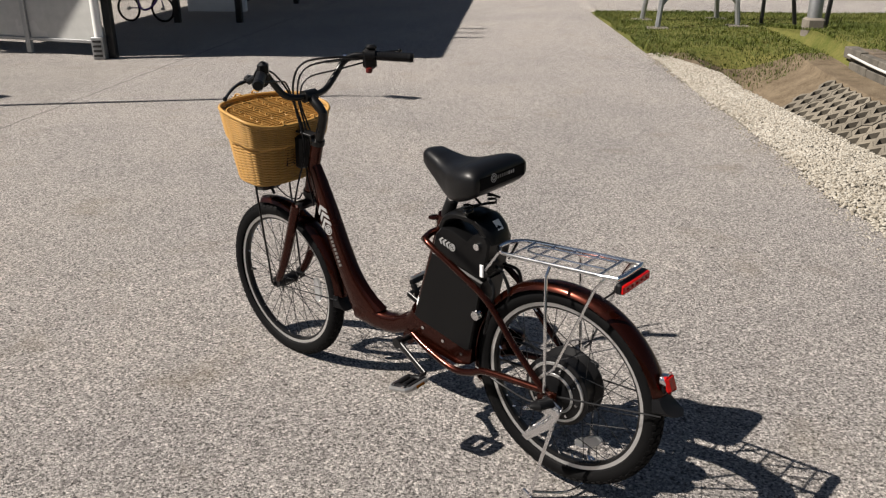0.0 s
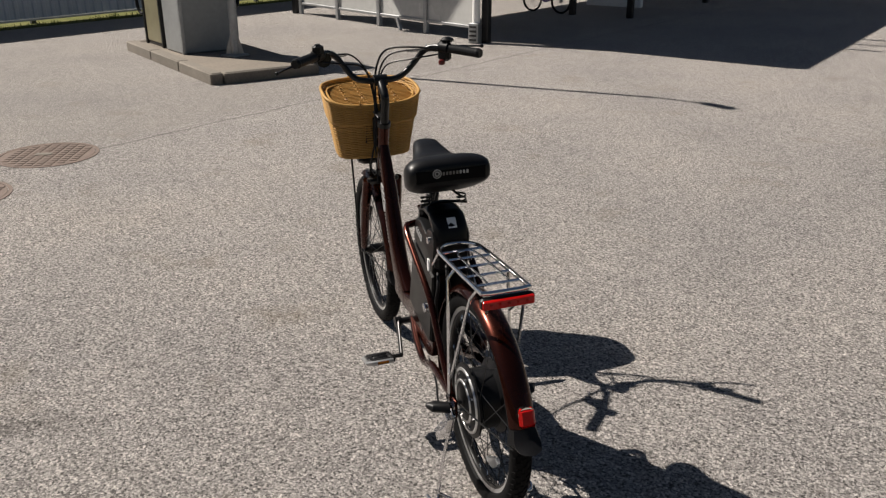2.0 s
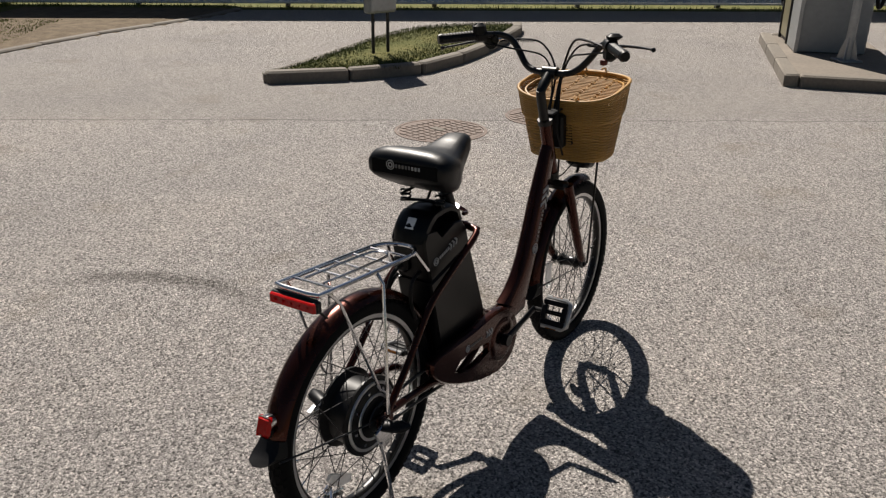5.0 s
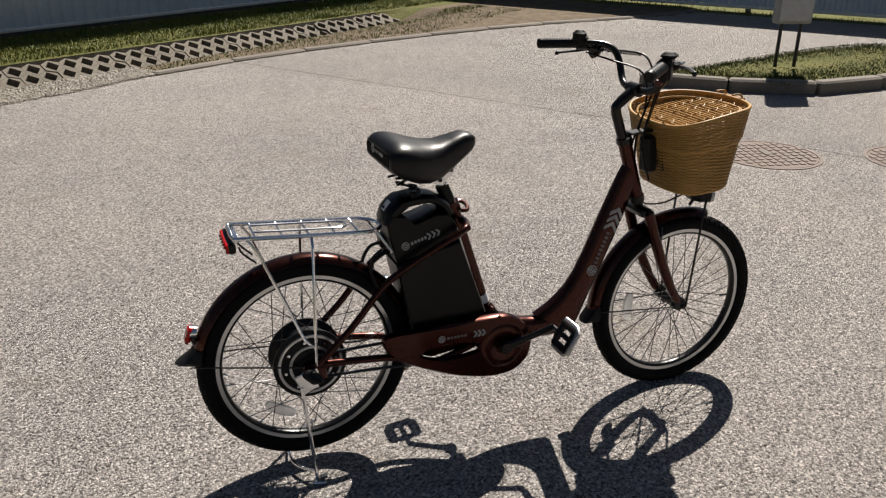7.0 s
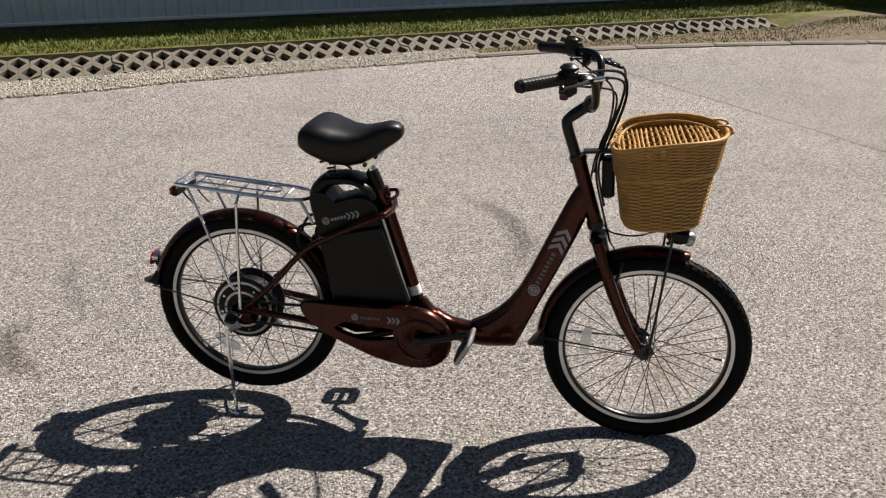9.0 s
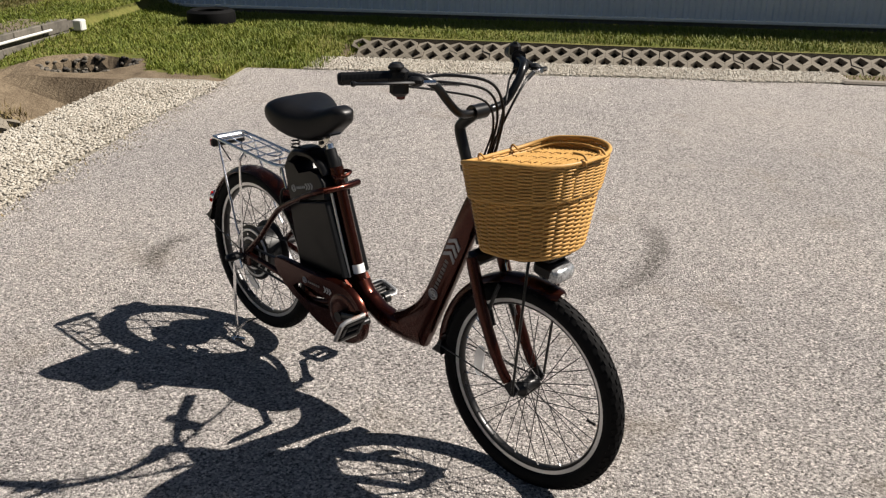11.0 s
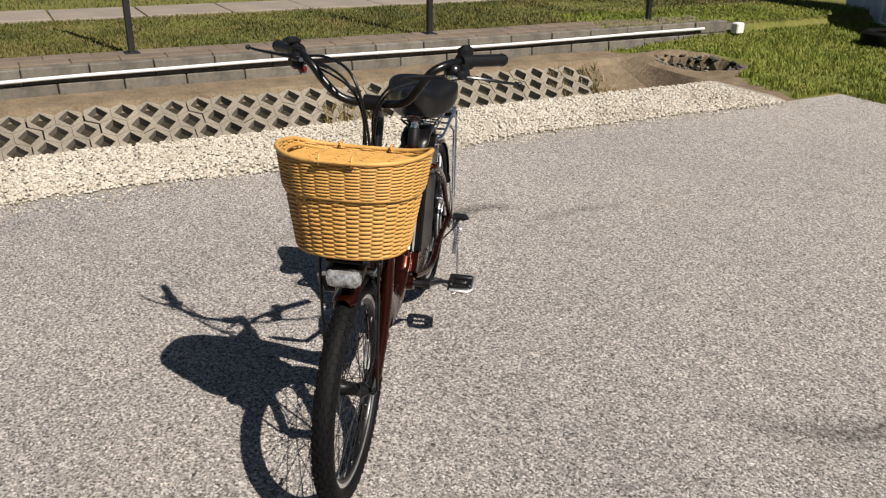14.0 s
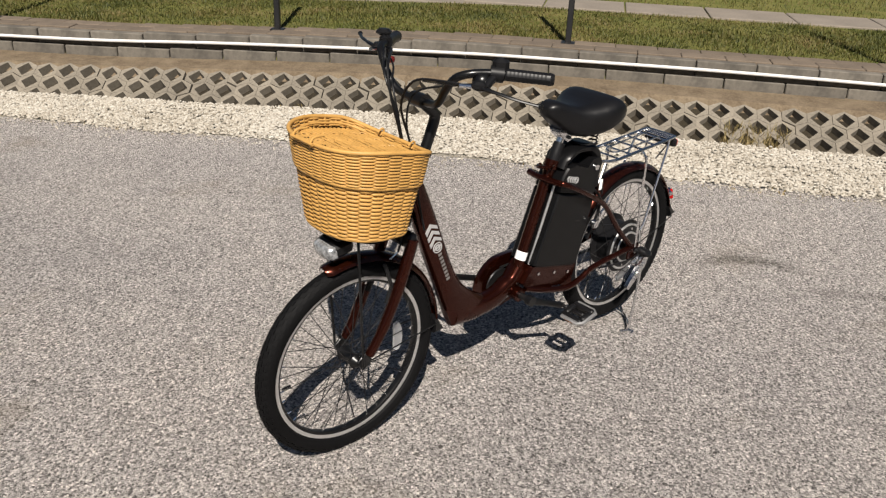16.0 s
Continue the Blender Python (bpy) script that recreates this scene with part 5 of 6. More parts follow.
cables = [([(0.46, 0.212, 1.19), (0.5, 0.155, 1.196), (0.53, 0.08, 1.182), (0.522, 0.022, 1.1), (0.475, 0.012, 0.98), (0.47, 0.02, 0.88), (0.5, 0.04, 0.76), (0.53, 0.045, 0.66)], 0.0036),
          ([(0.398, -0.215, 1.2), (0.45, -0.15, 1.202), (0.52, -0.06, 1.178), (0.52, -0.014, 1.1), (0.485, -0.008, 0.98), (0.475, -0.015, 0.9), (0.5, -0.03, 0.8)], 0.0036),
          ([(0.384, -0.225, 1.19), (0.43, -0.13, 1.172), (0.5, -0.045, 1.145), (0.505, -0.012, 1.07), (0.472, -0.02, 0.96), (0.462, -0.022, 0.9)], 0.0032),
          ([(0.384, 0.225, 1.19), (0.43, 0.14, 1.172), (0.495, 0.05, 1.14), (0.495, 0.018, 1.04), (0.462, 0.022, 0.93), (0.45, 0.03, 0.82), (0.42, 0.034, 0.7)], 0.0032),
          ([(0.384, -0.23, 1.2), (0.43, -0.14, 1.215), (0.515, -0.05, 1.2), (0.535, -0.01, 1.13), (0.512, 0.004, 1.03), (0.478, 0.004, 0.93)], 0.0042)]
for pts, r in cables:
    part("cable", Mesh().tube(curve(pts, 6), r, 7), BLACK, bar)
for side in (1, -1):
    coil = []
    for k in range(90):
        p = (Vector((0.47, 0.2, 1.192)).lerp(Vector((0.522, 0.105, 1.191)), k / 89)) if side > 0 else Vector((0.405, -0.205, 1.202)).lerp(Vector((0.475, -0.118, 1.196)), k / 89)
        a = k * 1.3
        coil.append(p + Vector((0.78, 0.62 * side, 0)) * (0.0055 * math.cos(a)) + Vector((0, 0, 1)) * (0.0055 * math.sin(a)))
    part("cable_spring", Mesh().tube(coil, 0.0016, 5), DARK_STEEL, bar)
part("brake_noodle", Mesh().tube(curve([(0.53, 0.045, 0.66), (0.55, 0.03, 0.635), (0.565, 0.0, 0.628)], 4), 0.003, 6), CHROME, bike)
part("key_box", Mesh().box((0.505, -0.005, 0.885), (0.038, 0.055, 0.125), turn=pose(0, 0, 0, 0, -4, 0), bevel=0.008), BLACK, bike, "black cable box in front of the head tube")
part("basket_arm", Mesh().box((0.485, 0, 0.962), (0.12, 0.04, 0.008), turn=pose(0, 0, 0, 0, -4, 0), bevel=0.002), DARK_STEEL, bike)
part("basket_plate", Mesh().box((0.532, 0, 0.905), (0.008, 0.1, 0.15), turn=pose(0, 0, 0, 0, -9, 0), bevel=0.003), BLACK, bike, "black plastic mounting plate behind the basket")

# ---- saddle and seat post ----
part("seat_post", Mesh().tube([(-0.188, 0, 0.77), (-0.242, 0, 0.905)], 0.0142, 16), CHROME, bike, "bright seat post under the saddle")
part("post_sleeve", Mesh().tube(curve([(-0.203, 0, 0.797), (-0.21, 0, 0.82), (-0.222, 0, 0.848), (-0.226, 0, 0.858)], 3), [0.0215] * 4 + [0.0208] * 3 + [0.0205] * 2 + [0.0175], 18), BLACK, bike, "black rubber sleeve on the seat post")
clamp = part("saddle_clamp", Mesh().ring_strip([[(-0.258, y, 0.868), (-0.238, y, 0.862), (-0.2, y, 0.893), (-0.19, y, 0.912), (-0.2, y, 0.922), (-0.255, y, 0.886)] for y in (-0.024, -0.014, 0.014, 0.024)]), CHROME, bike, "bright saddle clamp", smooth=25)
for x, z in ((-0.205, 0.908), (-0.24, 0.88)):
    part("clamp_bolt", Mesh().tube([(x, -0.031, z), (x, 0.031, z)], 0.0065, 8), DARK_STEEL, clamp)
SAD = ((-0.4235, 0.106, 0.988, 0.954), (-0.422, 0.117, 0.997, 0.948), (-0.4175, 0.124, 1.005, 0.941), (-0.41, 0.1265, 1.012, 0.934), (-0.398, 0.13, 1.0175, 0.926), (-0.379, 0.131, 1.0195, 0.915), (-0.352, 0.1275, 1.015, 0.9), (-0.3235, 0.1175, 1.006, 0.888), (-0.2838, 0.096, 0.997, 0.88), (-0.2442, 0.072, 0.996, 0.886), (-0.2043, 0.055, 1.006, 0.909), (-0.1646, 0.045, 1.0165, 0.938), (-0.1379, 0.035, 1.012, 0.957), (-0.125, 0.022, 1.002, 0.97), (-0.121, 0.01, 0.993, 0.98))
rings = []
for x, w, zt, zb in SAD:
    row = []
    for k in range(24):
        a = 2 * math.pi * k / 24
        c, s = math.cos(a), math.sin(a)
        hind = max(0.0, min(1.0, (-0.3 - x) / 0.1))
        zc = zb + (zt - zb) * (0.62 - 0.1 * hind)
        z = zc + (zt - zc) * abs(s) ** (0.8 - 0.1 * hind) if s >= 0 else zc - (zc - zb) * abs(s) ** 0.45
        y = w * math.copysign(abs(c) ** (0.62 - 0.14 * hind if s >= 0 else 0.42 - 0.12 * hind), c) * (1.0 if s >= 0 else 1.0 - 0.16 * s * s * (1 - 0.85 * hind))
        row.append(Vector((x, y, z)))
    rings.append(row)
saddle = part("saddle", Mesh().ring_strip(rings), LEATHER, bike, "wide padded black vinyl saddle", smooth=60)
part("rear_panel", Mesh().box((-0.4185, 0, 0.971), (0.012, 0.222, 0.044), bevel=0.0055), FABRIC, saddle, "matt black rear panel")
m = Mesh()
for r0, r1 in ((0.0135, 0.011), (0.008, 0.0045)):
    m.ring_strip([[Vector((-0.4248 + dx, 0.044 + r * math.cos(2 * math.pi * k / 24), 0.979 + r * math.sin(2 * math.pi * k / 24))) for r, dx in ((r0, 0.004), (r0, 0.0), (r1, 0.0), (r1, 0.004))] for k in range(24)], closed=True)
part("ring_mark", m, GREY_PRINT, saddle, smooth=0)
for k in range(8):
    part("print_bar", Mesh().box((-0.4240, 0.024 - 0.0105 * k, 0.978), (0.003, 0.0068, 0.0105), bevel=0.0008), DIM_PRINT if k < 5 else GREY_PRINT, saddle)
for s in (-1, 1):
    part("saddle_rail", Mesh().tube(curve([(-0.17, s * 0.015, 0.94), (-0.23, s * 0.022, 0.905), (-0.32, s * 0.024, 0.9), (-0.38, s * 0.045, 0.885)], 4), 0.004, 8), DARK_STEEL, saddle)
    spring = [Vector((-0.338 + 0.013 * math.cos(k * 0.52), s * 0.058 + 0.014 * math.sin(k * 0.52), 0.855 + 0.001 * k)) for k in range(30)]
    part("saddle_spring", Mesh().tube(spring, 0.0028, 6), BLACK_GLOSS, saddle)
part("spring_bar", Mesh().tube(curve([(-0.345, 0.072, 0.854), (-0.31, 0.045, 0.848), (-0.295, 0, 0.848), (-0.31, -0.045, 0.848), (-0.345, -0.072, 0.854)], 4), 0.0045, 8), BLACK_GLOSS, saddle)

# ---- battery ----
def slab_y(outline, half, bevel=0.006):
    """A flat-sided case: an outline in the middle plane with a softened rim."""
    c = Vector((sum(x for x, z in outline) / len(outline), 0, sum(z for x, z in outline) / len(outline)))
    def ring(y, inset):
        out = []
        for x, z in outline:
            p = Vector((x, 0, z))
            d = c - p
            out.append(p + d.normalized() * inset + Vector((0, y, 0)))
        return out
    return Mesh().ring_strip([ring(-half, bevel), ring(-half + bevel, 0), ring(half - bevel, 0), ring(half, bevel)])


part("battery_case", slab_y([(-0.095, 0.434), (-0.11, 0.424), (-0.322, 0.374), (-0.34, 0.382), (-0.392, 0.638), (-0.186, 0.69)], 0.06), CASE, bike, "black battery case behind the seat tube", smooth=30)
head_ob = part("battery_head", slab_y([(-0.184, 0.694), (-0.2, 0.752), (-0.222, 0.778), (-0.259, 0.784), (-0.336, 0.762), (-0.362, 0.79), (-0.405, 0.792), (-0.418, 0.768), (-0.412, 0.73), (-0.388, 0.642)], 0.058), CASE, bike, "black battery top with a carrying handle", smooth=30)
part("carry_handle", oval(curve([(-0.212, 0, 0.772), (-0.232, 0, 0.805), (-0.27, 0, 0.826), (-0.315, 0, 0.829), (-0.36, 0, 0.822), (-0.392, 0, 0.795), (-0.402, 0, 0.76)], 4), [0.016] * 4 + [0.0155] * 8 + [0.018] * 4 + [0.023] * 4 + [0.024] * 5, [0.048] * 4 + [0.053] * 12 + [0.055] * 9), CASE, head_ob)
part("rating_label", Mesh().box((-0.404, -0.004, 0.814), (0.004, 0.028, 0.034), turn=pose(0, 0, 0, 0, 38, 0), bevel=0.001), LABEL_W, head_ob, "small white label")
part("lock", Mesh().tube([(-0.375, 0.056, 0.755), (-0.375, 0.067, 0.755)], 0.011, 12), CHROME, head_ob, "bright key lock")
part("socket_cover", Mesh().box((-0.405, 0.03, 0.69), (0.03, 0.05, 0.05), bevel=0.01), BLACK, head_ob)
part("tag", Mesh().box((-0.402, 0.073, 0.686), (0.014, 0.006, 0.042), bevel=0.002), LABEL_W, bike, "white cable tag")
for s in (-1, 1):
    y = s * 0.0586
    u0 = Vector((-0.363, y, 0.697))
    d = Vector((1.0, 0, 0.3)).normalized()
    up = Vector((-d.z, 0, d.x))
    if s > 0:
        u0, d = Vector((-0.272, y, 0.725)), -d
    m = Mesh()
    for r0, r1 in ((0.0125, 0.0098), (0.007, 0.004)):
        m.ring_strip([[u0 + d * (r * math.cos(2 * math.pi * k / 20)) + up * (r * math.sin(2 * math.pi * k / 20)) + Vector((0, l, 0)) for r, l in ((r0, -0.001 * s), (r0, 0.001 * s), (r1, 0.001 * s), (r1, -0.001 * s))] for k in range(20)], closed=True)
    part("ring_mark", m, GREY_PRINT, head_ob, smooth=0)
    if s < 0:
        for k in range(5):
            c = u0 + d * (0.022 + 0.011 * k)
            part("print_bar", Mesh().box(c, (0.0075, 0.002, 0.009), turn=pose(0, 0, 0, 0, -14, 0)), GREY_PRINT, head_ob)
    for k in range(3):
        c = u0 + (d * (0.082 + 0.015 * k) if s < 0 else d * (-0.024 - 0.014 * k))
        for q in (-1, 1):
            e = d if s < 0 else -d
            a, b = c, c - e * 0.008 + up * (q * 0.011)
            part("chevron", Mesh().ring_strip([[a + d * 0.004 + Vector((0, l, 0)), b + d * 0.004 + Vector((0, l, 0)), b - d * 0.003 + Vector((0, l, 0)), a - d * 0.003 + Vector((0, l, 0))] for l in (-0.001, 0.001)]), GREY_PRINT, head_ob, smooth=0)
part("battery_rail", Mesh().tube([(-0.098, -0.03, 0.43), (-0.19, -0.03, 0.725)], 0.005, 8), ALU, bike, "bright aluminium battery rail")
part("battery_rail", Mesh().tube([(-0.098, 0.03, 0.43), (-0.19, 0.03, 0.725)], 0.005, 8), ALU, bike, "bright aluminium battery rail")
for pts in ([(-0.413, 0.02, 0.69), (-0.45, 0.03, 0.675), (-0.475, 0.03, 0.62), (-0.45, 0.02, 0.55), (-0.41, 0.02, 0.48)], [(-0.405, -0.03, 0.675), (-0.455, -0.04, 0.665), (-0.465, -0.04, 0.61), (-0.43, -0.03, 0.54)], [(-0.405, 0.045, 0.655), (-0.435, 0.055, 0.62), (-0.425, 0.06, 0.56), (-0.395, 0.05, 0.46)]):
    part("battery_cable", Mesh().tube(curve(pts, 5), 0.0055, 8), BLACK, bike)
part("bell_joint", Mesh().lathe([(0.001, -0.012), (0.015, -0.01), (0.018, 0), (0.015, 0.01), (0.001, 0.012)], (-0.388, 0.08, 0.535), 12, closed=False), CHROME, bike)

# ---- crank, chain guard, pedals ----
crank = part("crank_axle", Mesh().tube([(-0.052, -0.125, 0.325), (-0.052, 0.105, 0.325)], 0.012, 12), DARK_STEEL, bike)
cr = (Vector((0.113, -0.13, 0.375)), Vector((-0.2, 0.125, 0.272)))
for s, end in ((-1, cr[0]), (1, cr[1])):
    a = Vector((-0.052, -0.115 if s < 0 else 0.095, 0.325))
    part("crank_arm", Mesh().tube([a, a + (end - a) * 0.5, end], [0.0155, 0.0115, 0.0125], 12, flat=0.6, up=(0, 1, 0)), BLACK_GLOSS, crank, "black crank arm")
    part("crank_boss", Mesh().tube([a + Vector((0, 0.012 * s, 0)), a - Vector((0, 0.012 * s, 0))], 0.019, 14), BLACK_GLOSS, crank)
    c = end + Vector((0, s * 0.075, 0))
    tilt = pose(0, 0, 0, 0, -62 if s < 0 else 14, 0)
    ped = part("pedal", Mesh().tube([end, end + Vector((0, s * 0.115, 0))], 0.0075, 10), DARK_STEEL, crank, "black pedal on its spindle")
    turn3 = tilt.to_3x3()
    body = Mesh()
    for x, y, w, l in ((-0.034, 0, 0.02, 0.088), (0.034, 0, 0.02, 0.088), (0, -0.036, 0.05, 0.02), (0, 0.036, 0.05, 0.02), (0, 0, 0.014, 0.054)):
        body.box(c + turn3 @ Vector((x, y * s, 0)), (w, l, 0.021), turn=tilt, bevel=0.004)
    part("pedal_body", body, BLACK, ped, "black pedal body with two slots")
    outline = [(-0.046, -0.036), (-0.046, 0.034), (-0.036, 0.05), (0.036, 0.05), (0.046, 0.034), (0.046, -0.036)]
    part("cage", Mesh().tube([c + turn3 @ Vector((x, y * s, 0)) for x, y in outline], 0.0075, 8, flat=1.3), CAGE, ped, "bright alloy pedal cage" if s > 0 else "alloy pedal cage")
    for x in (-0.052, 0.052):
        part("pedal_reflector", Mesh().box(c + tilt.to_3x3() @ Vector((x, 0, 0)), (0.005, 0.04, 0.010), turn=tilt, bevel=0.002), AMBER, ped, "amber reflector")
gy0 = -0.088
edge = curve([(x, gy0, z) for x, z in ((-0.452, 0.408), (-0.436, 0.425), (-0.34, 0.427), (-0.2, 0.43), (-0.06, 0.432), (0.0, 0.412), (0.042, 0.368), (0.054, 0.32), (0.04, 0.265), (-0.005, 0.227), (-0.07, 0.217), (-0.14, 0.226), (-0.23, 0.25), (-0.345, 0.302), (-0.412, 0.345), (-0.446, 0.38))], 5, True)
slot = [(-0.335, 0.34), (-0.3, 0.364), (-0.22, 0.362), (-0.14, 0.352), (-0.137, 0.318), (-0.2, 0.309), (-0.247, 0.307), (-0.31, 0.325)]
mid = Vector((-0.235, gy0, 0.335))


def slot_at(a):
    """The slot's rim in direction a from its middle."""
    d = Vector((math.cos(a), math.sin(a)))
    for (ax, az), (bx, bz) in zip(slot, slot[1:] + slot[:1]):
        p, q = Vector((ax - mid.x, az - mid.z)), Vector((bx - mid.x, bz - mid.z))
        e = q - p
        den = d.x * e.y - d.y * e.x
        if abs(den) < 1e-9:
            continue
        r, u = (p.x * e.y - p.y * e.x) / den, (p.x * d.y - p.y * d.x) / den
        if r > 0 and 0 <= u <= 1:
            return Vector((mid.x + d.x * r, gy0, mid.z + d.y * r))
    return mid.copy()


rings = []
for p in edge:
    q = slot_at(math.atan2(p.z - mid.z, p.x - mid.x))
    inward = (q - p).normalized()
    rings.append([p + Vector((0, 0.012, 0)), p + Vector((0, -0.004, 0)), p + inward * 0.007 + Vector((0, -0.013, 0)), q - inward * 0.004 + Vector((0, -0.013, 0)), q + Vector((0, -0.009, 0)), q + Vector((0, 0.008, 0))])
cg = part("chain_guard", Mesh().ring_strip(rings, closed=True), COPPER, bike, "copper-brown chain guard with a long slot and grey print")
part("guard_disc", Mesh().lathe([(0.022, 0.006), (0.022, -0.012), (0.05, -0.017), (0.07, -0.0165), (0.076, -0.0125), (0.072, 0.0)], (-0.052, gy0, 0.325), 36), COPPER, cg)
part("chainring", Mesh().lathe([(0.03, 0.004), (0.06, 0.004), (0.062, 0.0), (0.06, -0.004), (0.03, -0.004)], (-0.052, gy0 + 0.022, 0.325), 40), DARK_STEEL, crank)
m = Mesh()
for r0, r1 in ((0.0115, 0.009), (0.006, 0.003)):
    m.ring_strip([[Vector((-0.264 + r * math.cos(2 * math.pi * k / 20), gy0 - 0.0138 + l, 0.387 + r * math.sin(2 * math.pi * k / 20))) for r, l in ((r0, 0.001), (r0, -0.001), (r1, -0.001), (r1, 0.001))] for k in range(20)], closed=True)
part("ring_mark", m, GREY_PRINT, cg, smooth=0)
for k in range(6):
    part("print_bar", Mesh().box((-0.242 + 0.0115 * k, gy0 - 0.0133, 0.387), (0.0075, 0.002, 0.008)), DIM_PRINT, cg)
for k in range(3):
    for q in (-1, 1):
        x = -0.146 + 0.014 * k
        part("chevron", Mesh().ring_strip([[Vector((x + u, gy0 - 0.0138 + l, 0.386 + v)) for u, v in ((0.004, 0), (-0.004, q * 0.011), (-0.011, q * 0.011), (-0.003, 0))] for l in (-0.001, 0.001)]), GREY_PRINT, cg, smooth=0)
chain = Mesh()
chain.tube(curve([(RX, -0.069, RZ + 0.037), (-0.4, -0.07, 0.395), (-0.06, -0.072, 0.386)], 4), 0.005, 6)
chain.tube(curve([(RX, -0.069, RZ - 0.037), (-0.4, -0.07, 0.305), (-0.06, -0.072, 0.264)], 4), 0.005, 6)
part("chain", chain, DARK_STEEL, bike)

# ---- carrier ----
zc = 0.789
tip = 0.075  # the carrier falls towards the saddle
outer = curve([(x, y, zc - tip * (x + 0.86)) for x, y in ((-0.858, -0.066), (-0.70, -0.067), (-0.52, -0.066), (-0.465, -0.058), (-0.433, -0.03), (-0.427, 0), (-0.433, 0.03), (-0.465, 0.058), (-0.52, 0.066), (-0.70, 0.067), (-0.858, 0.066))], 4)
rack = part("carrier", Mesh().tube(outer + [Vector((-0.862, 0.04, zc)), Vector((-0.862, -0.04, zc))], 0.0062, 10, closed=True), CHROME, bike, "chromed wire luggage carrier")
for x in (-0.80, -0.725, -0.65, -0.575, -0.505):
    part("cross_bar", Mesh().tube([(x, -0.066, zc - tip * (x + 0.86)), (x, 0.066, zc - tip * (x + 0.86))], 0.0042, 8), CHROME, rack)
part("inner_bar", Mesh().tube(curve([(x, y, zc + 0.006 - tip * (x + 0.86)) for x, y in ((-0.80, 0.03), (-0.6, 0.03), (-0.535, 0.02), (-0.535, -0.02), (-0.6, -0.03), (-0.80, -0.03))], 4), 0.0032, 8), CHROME, rack)
part("rear_plate", Mesh().box((-0.852, 0, zc - 0.009), (0.022, 0.125, 0.008), bevel=0.003), CHROME, rack)
for s in (-1, 1):
    part("stay", Mesh().tube([(-0.645, s * 0.067, zc - 0.018), (-0.648, s * 0.09, zc - 0.045), (-0.66, s * 0.098, RZ + 0.02)], 0.005, 8), CHROME, rack)
    part("stay", Mesh().tube([(-0.825, s * 0.066, zc - 0.004), (-0.80, s * 0.078, zc - 0.04), (-0.69, s * 0.098, RZ + 0.11), (-0.672, s * 0.1, RZ + 0.09)], 0.0046, 8), CHROME, rack)
    part("front_strut", Mesh().tube([(-0.45, s * 0.045, zc - 0.033), (-0.405, s * 0.06, 0.685)], 0.0048, 8), CHROME, rack)
    part("fender_strut", Mesh().tube(curve([(-0.845, s * 0.05, zc - 0.03), (-0.835, s * 0.04, 0.735), (-0.80, s * 0.034, 0.70)], 4), 0.0032, 7), DARK_STEEL, rack)
refl = part("carrier_reflector", Mesh().box((-0.866, 0, zc - 0.026), (0.022, 0.147, 0.032), bevel=0.005), BLACK, bike, "black holder under the carrier end")
part("lens", Mesh().box((-0.8765, 0, zc - 0.026), (0.012, 0.141, 0.026), bevel=0.003), RED, refl, "long red reflector")
for k in range(5):
    part("stud", Mesh().lathe([(0.001, -0.003), (0.004, -0.002), (0.004, 0.002)], (-0.8835, -0.05 + 0.025 * k, zc - 0.026), 8, "x", closed=False), RED, refl)

# ---- stand ----
stand = part("stand", Mesh().tube([(-0.68, -0.1, 0.33), (-0.68, 0.1, 0.33)], 0.008, 10), CHROME, bike, "chromed two-legged stand holding the rear wheel up")
for s in (-1, 1):
    foot = Vector((-0.648, 0.138, 0.0105)) if s > 0 else Vector((-0.687, -0.132, 0.003))
    high = Vector((-0.71, s * 0.108, 0.315))
    part("leg", Mesh().tube(curve([high, high.lerp(foot, 0.4) + Vector((0, 0.006 * s, 0)), high.lerp(foot, 0.85) + Vector((0, 0.004 * s, 0)), foot], 4), 0.0058, 8), CHROME, stand)
    part("foot", Mesh().tube(curve([foot + Vector((0.035, -0.012 * s, 0.002)), foot, foot + Vector((-0.012, 0.018 * s, 0.0)), foot + Vector((0.02, 0.03 * s, 0.002))], 4), 0.0055, 8), CHROME, stand)
    part("bracket", Mesh().box((-0.695, s * 0.105, 0.33), (0.05, 0.008, 0.07), turn=pose(0, 0, 0, 0, -25, 0), bevel=0.004), CHROME, stand)
part("cross_wire", Mesh().tube(curve([(-0.688, -0.131, 0.03), (-0.74, -0.06, 0.022), (-0.735, 0.05, 0.022), (-0.652, 0.136, 0.03)], 5), 0.0045, 8), CHROME, stand)
part("stand_spring", Mesh().tube([Vector((-0.66 + 0.0012 * k, 0.118 + 0.007 * math.cos(k * 1.1), 0.335 - 0.0006 * k + 0.007 * math.sin(k * 1.1))) for k in range(50)], 0.0018, 5), CHROME, stand)
part("release_lever", Mesh().ring_strip([[(-0.735, y, 0.345), (-0.705, y, 0.352), (-0.675, y, 0.305), (-0.618, y, 0.236), (-0.604, y, 0.214), (-0.622, y, 0.203), (-0.648, y, 0.226), (-0.71, y, 0.285)] for y in (0.112, 0.116, 0.124, 0.128)]), CHROME, stand, "bright pressed steel stand lever", smooth=20)
part("lever_spring", Mesh().tube([Vector((-0.7 + 0.0016 * k, 0.134 + 0.006 * math.cos(k * 1.1), 0.315 - 0.0016 * k + 0.006 * math.sin(k * 1.1))) for k in range(44)], 0.0016, 5), CHROME, stand)
part("motor_cable", Mesh().tube(curve([(RX, 0.115, RZ), (-0.62, 0.12, 0.34), (-0.5, 0.09, 0.33), (-0.38, 0.075, 0.345)], 5), 0.0035, 7), BLACK, rear)

